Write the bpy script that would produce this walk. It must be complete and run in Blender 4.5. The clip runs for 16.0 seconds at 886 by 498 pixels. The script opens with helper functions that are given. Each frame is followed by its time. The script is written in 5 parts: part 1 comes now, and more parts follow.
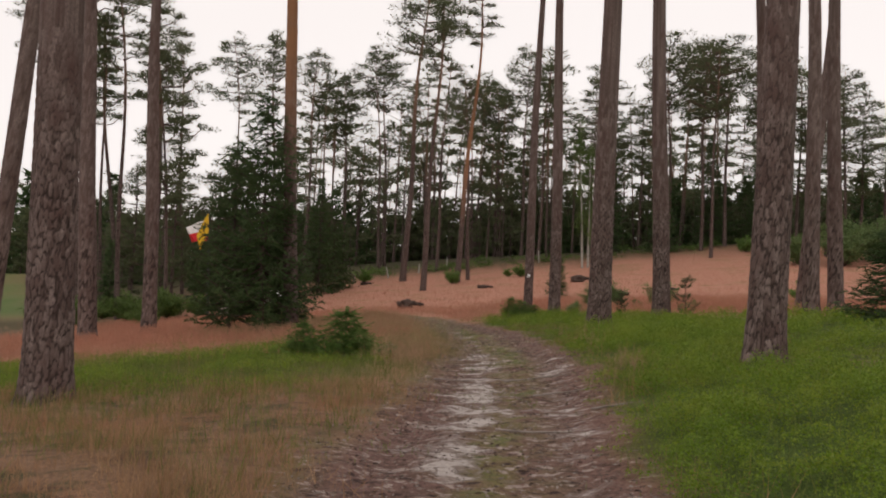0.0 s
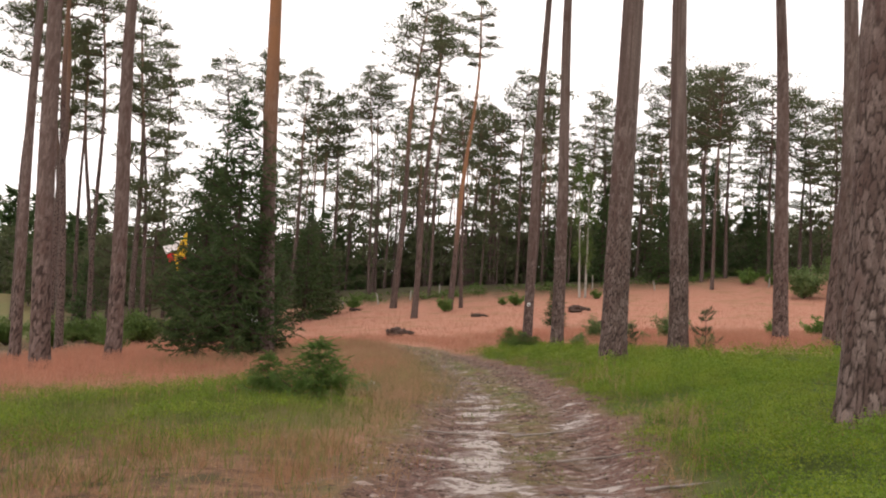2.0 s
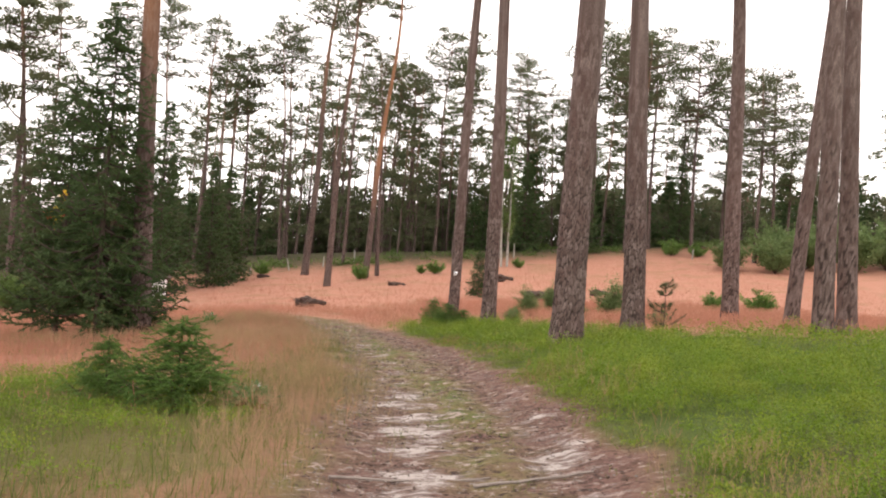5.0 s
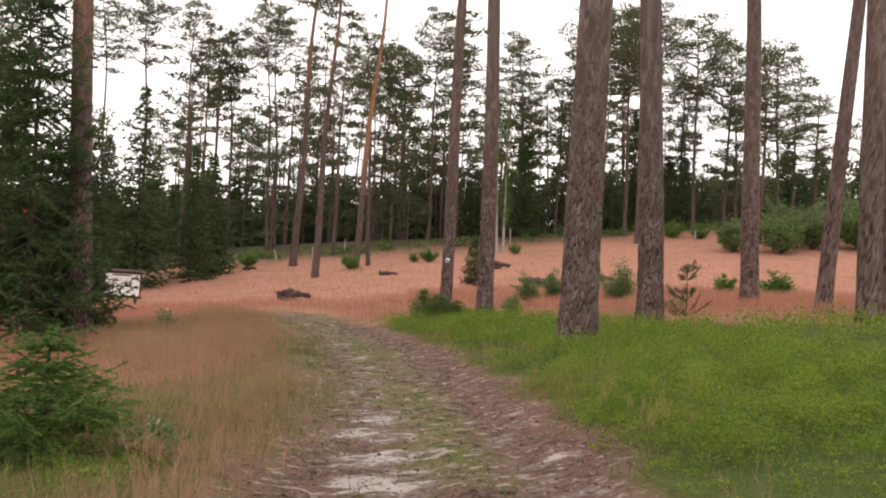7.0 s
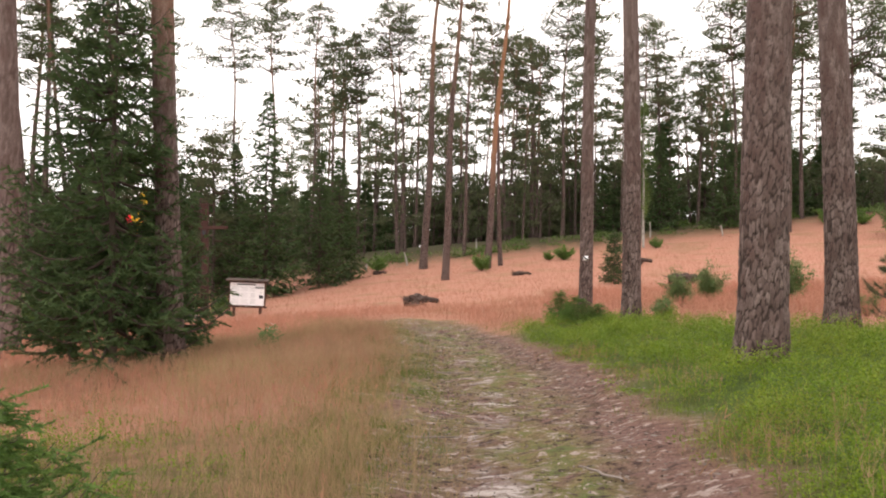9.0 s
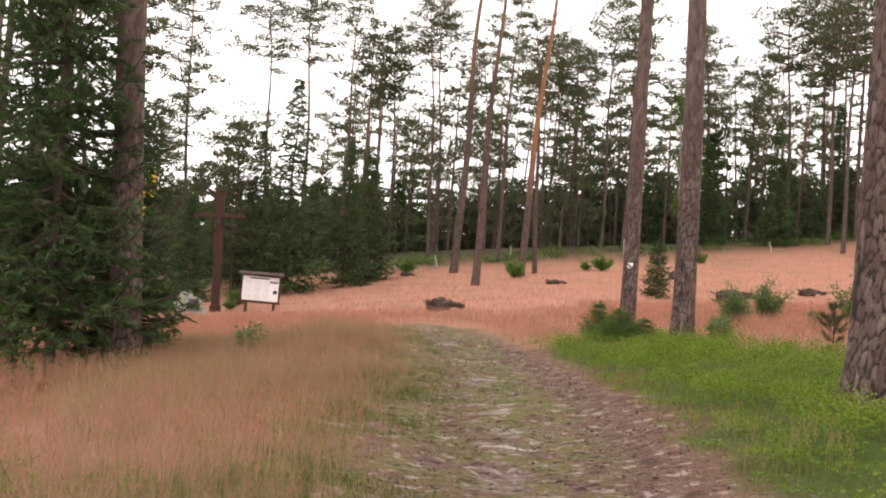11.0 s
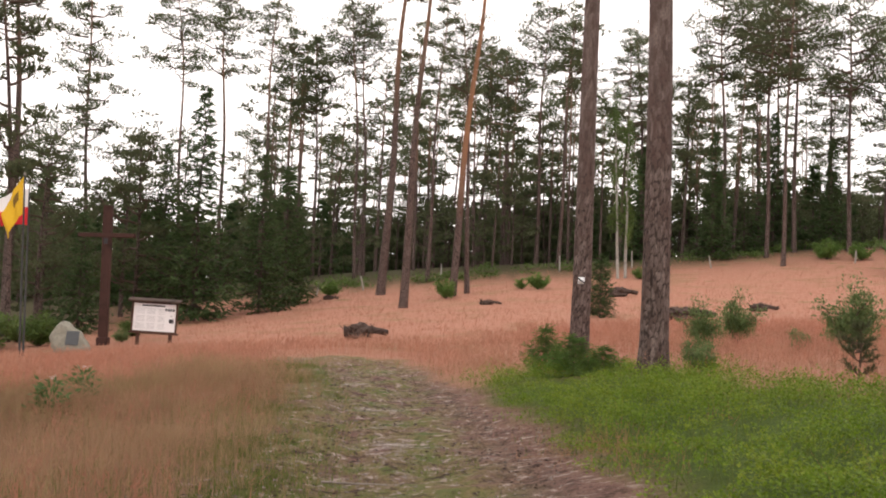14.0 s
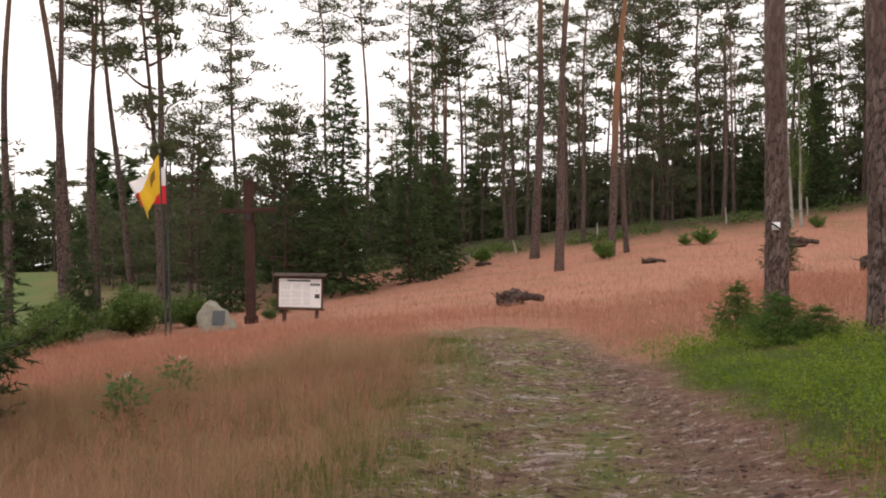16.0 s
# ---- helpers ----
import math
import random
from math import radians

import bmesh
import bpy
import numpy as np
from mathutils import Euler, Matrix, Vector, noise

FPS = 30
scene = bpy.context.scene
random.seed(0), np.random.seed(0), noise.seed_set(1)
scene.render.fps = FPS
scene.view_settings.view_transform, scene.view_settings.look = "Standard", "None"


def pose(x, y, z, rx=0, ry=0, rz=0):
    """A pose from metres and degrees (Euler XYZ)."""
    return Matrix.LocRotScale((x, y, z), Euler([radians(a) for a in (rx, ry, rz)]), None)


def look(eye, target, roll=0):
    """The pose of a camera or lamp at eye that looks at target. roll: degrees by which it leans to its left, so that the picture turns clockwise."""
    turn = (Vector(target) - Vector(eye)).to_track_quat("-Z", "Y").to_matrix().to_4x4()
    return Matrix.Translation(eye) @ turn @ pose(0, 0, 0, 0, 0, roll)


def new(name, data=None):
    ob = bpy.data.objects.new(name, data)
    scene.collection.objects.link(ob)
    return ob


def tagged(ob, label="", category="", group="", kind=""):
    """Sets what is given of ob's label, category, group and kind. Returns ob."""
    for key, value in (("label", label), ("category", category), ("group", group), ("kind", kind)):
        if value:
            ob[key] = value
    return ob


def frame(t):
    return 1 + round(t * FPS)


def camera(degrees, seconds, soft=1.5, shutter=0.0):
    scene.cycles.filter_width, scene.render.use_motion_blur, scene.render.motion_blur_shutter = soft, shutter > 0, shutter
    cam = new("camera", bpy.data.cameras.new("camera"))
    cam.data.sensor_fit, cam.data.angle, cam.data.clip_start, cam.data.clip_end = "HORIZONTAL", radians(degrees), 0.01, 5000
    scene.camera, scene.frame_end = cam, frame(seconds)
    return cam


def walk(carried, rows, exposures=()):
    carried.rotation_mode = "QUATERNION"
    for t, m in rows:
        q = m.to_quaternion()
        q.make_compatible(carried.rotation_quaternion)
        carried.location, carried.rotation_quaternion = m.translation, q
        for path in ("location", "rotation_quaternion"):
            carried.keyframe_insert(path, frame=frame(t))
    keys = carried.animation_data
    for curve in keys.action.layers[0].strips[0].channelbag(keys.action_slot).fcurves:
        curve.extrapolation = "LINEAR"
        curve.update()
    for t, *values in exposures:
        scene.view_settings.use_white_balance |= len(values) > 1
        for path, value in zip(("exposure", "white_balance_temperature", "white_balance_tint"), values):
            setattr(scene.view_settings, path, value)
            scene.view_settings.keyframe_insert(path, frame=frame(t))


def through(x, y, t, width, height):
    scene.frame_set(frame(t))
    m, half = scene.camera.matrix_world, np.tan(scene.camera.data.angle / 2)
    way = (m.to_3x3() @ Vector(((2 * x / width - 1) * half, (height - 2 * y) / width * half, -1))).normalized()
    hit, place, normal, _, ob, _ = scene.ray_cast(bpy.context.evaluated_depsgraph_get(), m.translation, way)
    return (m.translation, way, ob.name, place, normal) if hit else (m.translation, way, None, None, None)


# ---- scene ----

# ---------------------------------------------------------------- camera
cam = camera(51.0, 16.0, soft=2.0)
walk(cam, [
    (0, pose(0.016, 0.020, 1.539, 92.28, -2.31, 0.11)),
    (0.5, pose(0.009, 0.719, 1.531, 90.25, -2.98, -0.02)),
    (1, pose(0.025, 1.446, 1.531, 91.08, -7.01, -2.29)),
    (1.5, pose(0.008, 2.142, 1.531, 92.50, -5.53, -0.66)),
    (2, pose(-0.035, 2.850, 1.528, 94.03, -3.36, -0.42)),
    (2.5, pose(-0.092, 3.541, 1.532, 93.39, -3.93, 0.03)),
    (3, pose(-0.135, 4.232, 1.522, 90.14, -3.85, -1.03)),
    (3.5, pose(-0.129, 4.909, 1.547, 88.32, -4.44, -0.08)),
    (4, pose(-0.119, 5.586, 1.552, 89.78, -1.06, -5.44)),
    (4.5, pose(-0.079, 6.259, 1.576, 90.79, -4.48, -6.39)),
    (5, pose(-0.047, 6.948, 1.587, 92.38, -4.07, -5.70)),
    (7.5, pose(0.505, 10.454, 1.616, 91.04, -2.39, -5.65)),
    (8, pose(0.570, 11.151, 1.648, 88.73, -1.92, -3.84)),
    (8.5, pose(0.592, 11.833, 1.661, 89.04, -1.01, 0.65)),
    (9, pose(0.628, 12.564, 1.678, 91.36, -0.92, 2.41)),
    (11.5, pose(0.803, 16.236, 1.528, 91.91, -4.31, 4.45)),
    (12, pose(0.810, 16.950, 1.515, 93.45, -3.54, -0.44)),
    (12.5, pose(0.817, 17.620, 1.530, 93.33, -2.45, 0.73)),
    (13, pose(0.845, 18.268, 1.545, 92.05, -1.91, 0.36)),
    (13.5, pose(0.891, 18.911, 1.562, 91.72, -2.20, 0.41)),
    (14, pose(0.892, 19.555, 1.565, 93.23, -2.54, 0.46)),
    (14.5, pose(0.875, 20.199, 1.558, 94.97, -3.15, 2.79)),
    (15, pose(0.832, 20.818, 1.533, 95.77, -2.12, 5.72)),
    (15.5, pose(0.781, 21.420, 1.510, 91.84, -0.74, 6.96)),
    (16, pose(0.752, 22.053, 1.516, 90.91, 0.27, 10.00)),
], exposures=[(0.0, -0.8), (0.5, -0.36), (1.0, 0.1), (1.5, 0.0), (2.0, -0.15), (2.5, -0.4), (3.0, -0.1), (3.5, 0.25), (4.0, 0.3), (5.0, 0.35),
              (7.5, -0.1), (8.0, 0.22), (9.0, 0.3), (11.5, 0.2), (12.0, -0.05), (12.5, -0.2), (13.0, -0.25), (13.5, -0.1), (14.5, 0.0), (15.0, -0.4), (15.5, -0.5), (16.0, -0.28)])

# ---------------------------------------------------------------- light: a bright overcast evening sky
world = bpy.data.worlds.new("overcast_sky")
scene.world = world
world.use_nodes = True
wt = world.node_tree
wt.nodes.clear()
w_out = wt.nodes.new("ShaderNodeOutputWorld")
w_bg = wt.nodes.new("ShaderNodeBackground")
w_sky = wt.nodes.new("ShaderNodeTexSky")
w_sky.sky_type, w_sky.sun_disc = "NISHITA", False
w_sky.sun_elevation, w_sky.sun_rotation = radians(38), radians(205)
w_hs = wt.nodes.new("ShaderNodeHueSaturation")
w_hs.inputs["Saturation"].default_value = 0.10
w_mix = wt.nodes.new("ShaderNodeMix")
w_mix.data_type = "RGBA"
w_mix.inputs[0].default_value = 0.8
w_mix.inputs[7].default_value = (10.8, 9.93, 9.6, 1)
wt.links.new(w_sky.outputs[0], w_hs.inputs["Color"])
wt.links.new(w_hs.outputs[0], w_mix.inputs[6])
wt.links.new(w_mix.outputs[2], w_bg.inputs["Color"])
w_bg.inputs["Strength"].default_value = 0.178
wt.links.new(w_bg.outputs[0], w_out.inputs[0])

sun_data = bpy.data.lights.new("sun", "SUN")
sun_data.energy, sun_data.angle, sun_data.color = 0.75, radians(25), (1.0, 0.96, 0.9)
sun = new("sun", sun_data)
sun.matrix_world = look((-12, -22, 30), (0, 8, 0))

rng = np.random.default_rng(7)


# ---------------------------------------------------------------- materials
def nodes_of(name, rough=0.85):
    m = bpy.data.materials.new(name)
    m.use_nodes = True
    nt = m.node_tree
    b = nt.nodes["Principled BSDF"]
    b.inputs["Roughness"].default_value = rough
    b.inputs["Specular IOR Level"].default_value = 0.25
    return m, nt, b


def coords(nt, scale=(1, 1, 1), kind="Object"):
    tc, mp = nt.nodes.new("ShaderNodeTexCoord"), nt.nodes.new("ShaderNodeMapping")
    mp.inputs["Scale"].default_value = scale
    nt.links.new(tc.outputs[kind], mp.inputs["Vector"])
    return mp.outputs[0]


def noise_tex(nt, vec, scale, detail=4.0, rough=0.6):
    n = nt.nodes.new("ShaderNodeTexNoise")
    n.inputs["Scale"].default_value, n.inputs["Detail"].default_value, n.inputs["Roughness"].default_value = scale, detail, rough
    nt.links.new(vec, n.inputs["Vector"])
    return n.outputs["Fac"]


def ramp(nt, fac, lo, hi, c0=(0, 0, 0, 1), c1=(1, 1, 1, 1)):
    r = nt.nodes.new("ShaderNodeValToRGB")
    r.color_ramp.elements[0].position, r.color_ramp.elements[1].position = lo, hi
    r.color_ramp.elements[0].color, r.color_ramp.elements[1].color = c0, c1
    nt.links.new(fac, r.inputs[0])
    return r.outputs[0]


def mix(nt, fac, a, b, blend="MIX"):
    m = nt.nodes.new("ShaderNodeMix")
    m.data_type, m.blend_type = "RGBA", blend
    for sock, v in ((m.inputs[0], fac), (m.inputs[6], a), (m.inputs[7], b)):
        if isinstance(v, bpy.types.NodeSocket):
            nt.links.new(v, sock)
        elif isinstance(v, (int, float)):
            sock.default_value = v
        else:
            sock.default_value = (*v, 1)
    return m.outputs[2]


def maths(nt, op, a, b=0.0):
    m = nt.nodes.new("ShaderNodeMath")
    m.operation, m.use_clamp = op, op != "MULTIPLY_ADD"
    for sock, v in ((m.inputs[0], a), (m.inputs[1], b)):
        if isinstance(v, bpy.types.NodeSocket):
            nt.links.new(v, sock)
        else:
            sock.default_value = v
    return m.outputs[0]


def bump(nt, b, fac, strength, dist):
    bp = nt.nodes.new("ShaderNodeBump")
    bp.inputs["Strength"].default_value, bp.inputs["Distance"].default_value = strength, dist
    nt.links.new(fac, bp.inputs["Height"])
    nt.links.new(bp.outputs[0], b.inputs["Normal"])


def attr(nt, name):
    a = nt.nodes.new("ShaderNodeAttribute")
    a.attribute_name = name
    return a.outputs["Fac"]


def island(nt):
    return nt.nodes.new("ShaderNodeNewGeometry").outputs["Random Per Island"]


def leaf_mat(name, c0, c1, c2, rough=0.6, through=0.25, patch=0.6):
    """Leaves, needles or blades: colour from piece to piece and in patches, with some light let through."""
    m, nt, b = nodes_of(name, rough)
    base = mix(nt, island(nt), c0, c1)
    col = mix(nt, ramp(nt, noise_tex(nt, coords(nt), patch), 0.42, 0.62), base, mix(nt, island(nt), c1, c2))
    col = mix(nt, ramp(nt, noise_tex(nt, coords(nt), patch * 5.5, 2), 0.40, 0.62), mix(nt, 0.26, col, (0.0, 0.0, 0.0)), col)
    nt.links.new(col, b.inputs["Base Color"])
    tr, ms = nt.nodes.new("ShaderNodeBsdfTranslucent"), nt.nodes.new("ShaderNodeMixShader")
    ms.inputs[0].default_value = through
    nt.links.new(col, tr.inputs["Color"])
    nt.links.new(b.outputs[0], ms.inputs[1])
    nt.links.new(tr.outputs[0], ms.inputs[2])
    nt.links.new(ms.outputs[0], nt.nodes["Material Output"].inputs[0])
    return m


def bark_mat(name, turn_at, near, high_colours=((0.135, 0.078, 0.052), (0.27, 0.16, 0.105))):
    """Pine bark: grey-brown plates with dark fissures below, orange and flaky above a height."""
    m, nt, b = nodes_of(name, 0.9)
    vec = coords(nt)
    fine = noise_tex(nt, coords(nt, (1, 1, 0.5)), 46, 6, 0.7)
    broad = noise_tex(nt, coords(nt, (1, 1, 0.4)), 3.5, 3)
    if near:
        plate, tone = ramp(nt, attr(nt, "plate"), 0.06, 0.46), attr(nt, "tone")
    else:
        v = nt.nodes.new("ShaderNodeTexVoronoi")
        v.feature = "DISTANCE_TO_EDGE"
        v.inputs["Scale"].default_value = 9.0
        nt.links.new(coords(nt, (1.3, 1.3, 0.55)), v.inputs["Vector"])
        plate, tone = ramp(nt, v.outputs["Distance"], 0.02, 0.13), noise_tex(nt, vec, 12, 2)
    low = mix(nt, tone, (0.11, 0.071, 0.061), (0.262, 0.195, 0.173))
    low = mix(nt, ramp(nt, fine, 0.35, 0.7), mix(nt, 0.6, low, (0.035, 0.023, 0.02)), low)
    low = mix(nt, ramp(nt, broad, 0.48, 0.72), low, (0.095, 0.056, 0.048))
    low = mix(nt, plate, (0.030, 0.019, 0.015), low)
    high = mix(nt, fine, *high_colours)
    sep = nt.nodes.new("ShaderNodeSeparateXYZ")
    nt.links.new(vec, sep.inputs[0])
    mr = nt.nodes.new("ShaderNodeMapRange")
    nt.links.new(sep.outputs[2], mr.inputs[0])
    mr.inputs[1].default_value, mr.inputs[2].default_value = turn_at, turn_at + 4.5
    fac = maths(nt, "MULTIPLY", mr.outputs[0], maths(nt, "ADD", broad, 0.45))
    nt.links.new(mix(nt, fac, low, high), b.inputs["Base Color"])
    bump(nt, b, maths(nt, "ADD", maths(nt, "MULTIPLY", plate, 0.6), maths(nt, "MULTIPLY", fine, 0.4)), 0.7, 0.02)
    return m


def wood_mat(name, c0, c1, scale=6.0, rough=0.8, grain=(1, 1, 0.12)):
    m, nt, b = nodes_of(name, rough)
    g = noise_tex(nt, coords(nt, grain), scale * 5, 5)
    s = noise_tex(nt, coords(nt), scale * 0.4, 3)
    col = mix(nt, g, c0, c1)
    nt.links.new(mix(nt, ramp(nt, s, 0.5, 0.75), col, tuple(v * 0.6 for v in c0)), b.inputs["Base Color"])
    bump(nt, b, g, 0.4, 0.006)
    return m


def plain_mat(name, c, rough=0.6, vary=0.12):
    m, nt, b = nodes_of(name, rough)
    n = noise_tex(nt, coords(nt), 9, 5)
    nt.links.new(mix(nt, n, tuple(v * (1 - vary) for v in c), tuple(min(1, v * (1 + vary)) for v in c)), b.inputs["Base Color"])
    bump(nt, b, noise_tex(nt, coords(nt), 60, 3), 0.15, 0.003)
    return m


def ground_mat():
    m, nt, b = nodes_of("forest_ground", 0.95)
    vec = coords(nt)
    n_big, n_mid, n_fine = noise_tex(nt, vec, 0.35, 4), noise_tex(nt, vec, 2.2, 5), ramp(nt, noise_tex(nt, vec, 26, 8, 0.75), 0.33, 0.67)
    pink = mix(nt, n_fine, (0.36, 0.163, 0.11), (0.455, 0.23, 0.156))
    pink = mix(nt, ramp(nt, n_big, 0.52, 0.72), pink, mix(nt, n_fine, (0.23, 0.125, 0.066), (0.33, 0.205, 0.115)))
    pink = mix(nt, ramp(nt, noise_tex(nt, coords(nt, (0.5, 1, 1)), 0.9, 5), 0.60, 0.72), pink, (0.17, 0.155, 0.058))
    green = mix(nt, n_fine, (0.03, 0.05, 0.008), (0.10, 0.15, 0.02))
    dry = mix(nt, n_fine, (0.085, 0.044, 0.026), (0.35, 0.21, 0.125))
    dry = mix(nt, ramp(nt, n_mid, 0.50, 0.60), dry, (0.075, 0.065, 0.027))
    lay = noise_tex(nt, coords(nt, (0.6, 1.7, 1)), 3.4, 6, 0.65)
    dry = mix(nt, ramp(nt, lay, 0.52, 0.60), dry, (0.11, 0.06, 0.036))
    # the track: damp brown soil, worn pale sand in broken patches, moss between the wheel lines
    blotch = noise_tex(nt, coords(nt, (0.75, 1.15, 1)), 1.15, 3, 0.5)
    streak = noise_tex(nt, coords(nt, (0.8, 1.35, 1)), 4.2, 8, 0.68)
    grit = noise_tex(nt, vec, 75, 4, 0.7)
    soil = mix(nt, n_fine, (0.098, 0.050, 0.040), (0.245, 0.145, 0.120))
    soil = mix(nt, ramp(nt, grit, 0.60, 0.75), soil, (0.24, 0.175, 0.15))
    soil = mix(nt, ramp(nt, noise_tex(nt, vec, 5.5, 7, 0.75), 0.5, 0.64), soil, (0.075, 0.041, 0.033))
    flake = noise_tex(nt, coords(nt, (0.9, 1.25, 1)), 7.0, 6, 0.66)
    moss = mix(nt, n_fine, (0.10, 0.082, 0.030), (0.24, 0.195, 0.082))
    moss = mix(nt, ramp(nt, n_mid, 0.52, 0.70), moss, (0.09, 0.12, 0.034))
    sand = mix(nt, n_fine, (0.37, 0.305, 0.272), (0.58, 0.51, 0.47))
    way = mix(nt, maths(nt, "MULTIPLY", attr(nt, "moss"), ramp(nt, n_mid, 0.36, 0.55)), soil, moss)
    way = mix(nt, ramp(nt, flake, 0.575, 0.605), way, mix(nt, n_fine, (0.26, 0.19, 0.16), (0.46, 0.375, 0.335)))
    way = mix(nt, ramp(nt, flake, 0.37, 0.43), (0.045, 0.025, 0.02), way)
    worn = maths(nt, "ADD", maths(nt, "ADD", maths(nt, "MULTIPLY", blotch, 0.5), maths(nt, "MULTIPLY", streak, 0.5)), maths(nt, "MULTIPLY", attr(nt, "sand"), 0.178))
    damp, bare = ramp(nt, worn, 0.612, 0.66), ramp(nt, worn, 0.672, 0.686)
    way = mix(nt, maths(nt, "MULTIPLY", damp, 0.75), way, mix(nt, n_fine, (0.17, 0.118, 0.10), (0.30, 0.235, 0.21)))
    way = mix(nt, bare, way, sand)
    col = mix(nt, attr(nt, "green"), pink, green)
    col = mix(nt, attr(nt, "dry"), col, dry)
    col = mix(nt, attr(nt, "track"), col, way)
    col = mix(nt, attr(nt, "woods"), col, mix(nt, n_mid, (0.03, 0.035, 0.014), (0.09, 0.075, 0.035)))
    col = mix(nt, attr(nt, "meadow"), col, mix(nt, n_mid, (0.055, 0.11, 0.024), (0.095, 0.155, 0.042)))
    nt.links.new(col, b.inputs["Base Color"])
    wet = maths(nt, "MULTIPLY", attr(nt, "track"), damp)
    rough = nt.nodes.new("ShaderNodeMapRange")
    nt.links.new(wet, rough.inputs[0])
    rough.inputs[3].default_value, rough.inputs[4].default_value = 0.95, 0.48
    nt.links.new(rough.outputs[0], b.inputs["Roughness"])
    bump(nt, b, maths(nt, "ADD", maths(nt, "MULTIPLY", n_fine, 0.6), maths(nt, "MULTIPLY", streak, 0.4)), 0.7, 0.035)
    return m


M_GROUND = ground_mat()
M_BARK = bark_mat("pine_bark_plates", 13.0, True)
M_BARK_RED = bark_mat("pine_bark_reddish", 4.6, True, ((0.17, 0.072, 0.036), (0.36, 0.18, 0.09)))
M_BARK_FAR = bark_mat("pine_bark_far", 11.0, False)
M_LIMB = wood_mat("pine_limb", (0.06, 0.04, 0.03), (0.14, 0.09, 0.065))
M_SPRUCE_BARK = wood_mat("spruce_bark", (0.045, 0.032, 0.026), (0.10, 0.07, 0.055))
M_PINE = leaf_mat("pine_needles", (0.074, 0.090, 0.043), (0.116, 0.133, 0.062), (0.152, 0.163, 0.08), 0.65, 0.45)
M_SPRUCE = leaf_mat("spruce_needles", (0.045, 0.08, 0.026), (0.075, 0.12, 0.04), (0.105, 0.15, 0.055), 0.6, 0.4, 1.2)
M_YOUNG = leaf_mat("young_spruce_needles", (0.09, 0.17, 0.036), (0.15, 0.255, 0.058), (0.24, 0.345, 0.095), 0.55, 0.45, 2.0)
M_SHRUB = leaf_mat("shrub_leaves", (0.131, 0.193, 0.0655), (0.169, 0.239, 0.0886), (0.208, 0.269, 0.112), 0.6, 0.45, 0.8)
M_BIRCH = leaf_mat("birch_leaves", (0.07, 0.12, 0.028), (0.115, 0.175, 0.04), (0.15, 0.20, 0.058), 0.6, 0.35, 0.8)
M_BILBERRY = leaf_mat("bilberry_leaves", (0.125, 0.205, 0.016), (0.19, 0.285, 0.024), (0.285, 0.32, 0.04), 0.5, 0.42, 1.6)
M_GRASS = leaf_mat("green_grass", (0.09, 0.135, 0.024), (0.16, 0.195, 0.04), (0.24, 0.225, 0.075), 0.6, 0.35, 0.9)
M_DRY = leaf_mat("dry_grass", (0.26, 0.14, 0.068), (0.48, 0.31, 0.175), (0.37, 0.165, 0.095), 0.8, 0.3, 0.7)
M_PINK = leaf_mat("reddish_hair_grass", (0.49, 0.228, 0.155), (0.52, 0.258, 0.176), (0.50, 0.292, 0.19), 0.9, 0.55, 0.35)
M_HAZE = leaf_mat("faded_hair_grass", (0.40, 0.245, 0.15), (0.47, 0.31, 0.195), (0.29, 0.262, 0.10), 0.9, 0.5, 0.55)
M_RUST = leaf_mat("withered_leaves", (0.13, 0.05, 0.02), (0.22, 0.09, 0.035), (0.16, 0.12, 0.04), 0.7, 0.3, 2.0)
M_CROSS = wood_mat("dark_stained_beam", (0.0347, 0.0154, 0.0123), (0.077, 0.0347, 0.027))
M_BOARDWOOD = wood_mat("brown_board_wood", (0.0539, 0.027, 0.0193), (0.115, 0.0616, 0.0423))
M_SHEET = plain_mat("white_board_sheet", (0.78, 0.76, 0.76), 0.5, 0.03)
M_INK = plain_mat("dark_print", (0.04, 0.04, 0.045), 0.6)
M_FAINT = plain_mat("grey_print", (0.50, 0.49, 0.49), 0.6, 0.04)
M_STONE = plain_mat("boulder_stone", (0.25, 0.235, 0.19), 0.9, 0.5)
M_SLATE = plain_mat("slate_plaque", (0.075, 0.08, 0.085), 0.5, 0.2)
M_YELLOW = plain_mat("yellow_cloth", (0.72, 0.45, 0.03), 0.8, 0.08)
M_EMBLEM = plain_mat("dark_flag_print", (0.20, 0.12, 0.025), 0.8)
M_WHITE = plain_mat("white_cloth", (0.8, 0.78, 0.78), 0.8, 0.04)
M_RED = plain_mat("red_cloth", (0.62, 0.03, 0.04), 0.8, 0.08)
M_POLE = plain_mat("dark_pole_paint", (0.05, 0.05, 0.05), 0.5)
M_PALE = wood_mat("pale_stake_wood", (0.231, 0.208, 0.185), (0.4, 0.37, 0.331))
M_DEAD = wood_mat("dead_wood", (0.0385, 0.0246, 0.02), (0.115, 0.077, 0.0616), 6)
M_STICK = wood_mat("bleached_stick", (0.17, 0.135, 0.115), (0.32, 0.27, 0.24), 9)
M_PAINT = plain_mat("blaze_white", (0.82, 0.82, 0.82), 0.6, 0.05)
M_BLACK = plain_mat("blaze_black", (0.02, 0.02, 0.02), 0.6, 0.05)


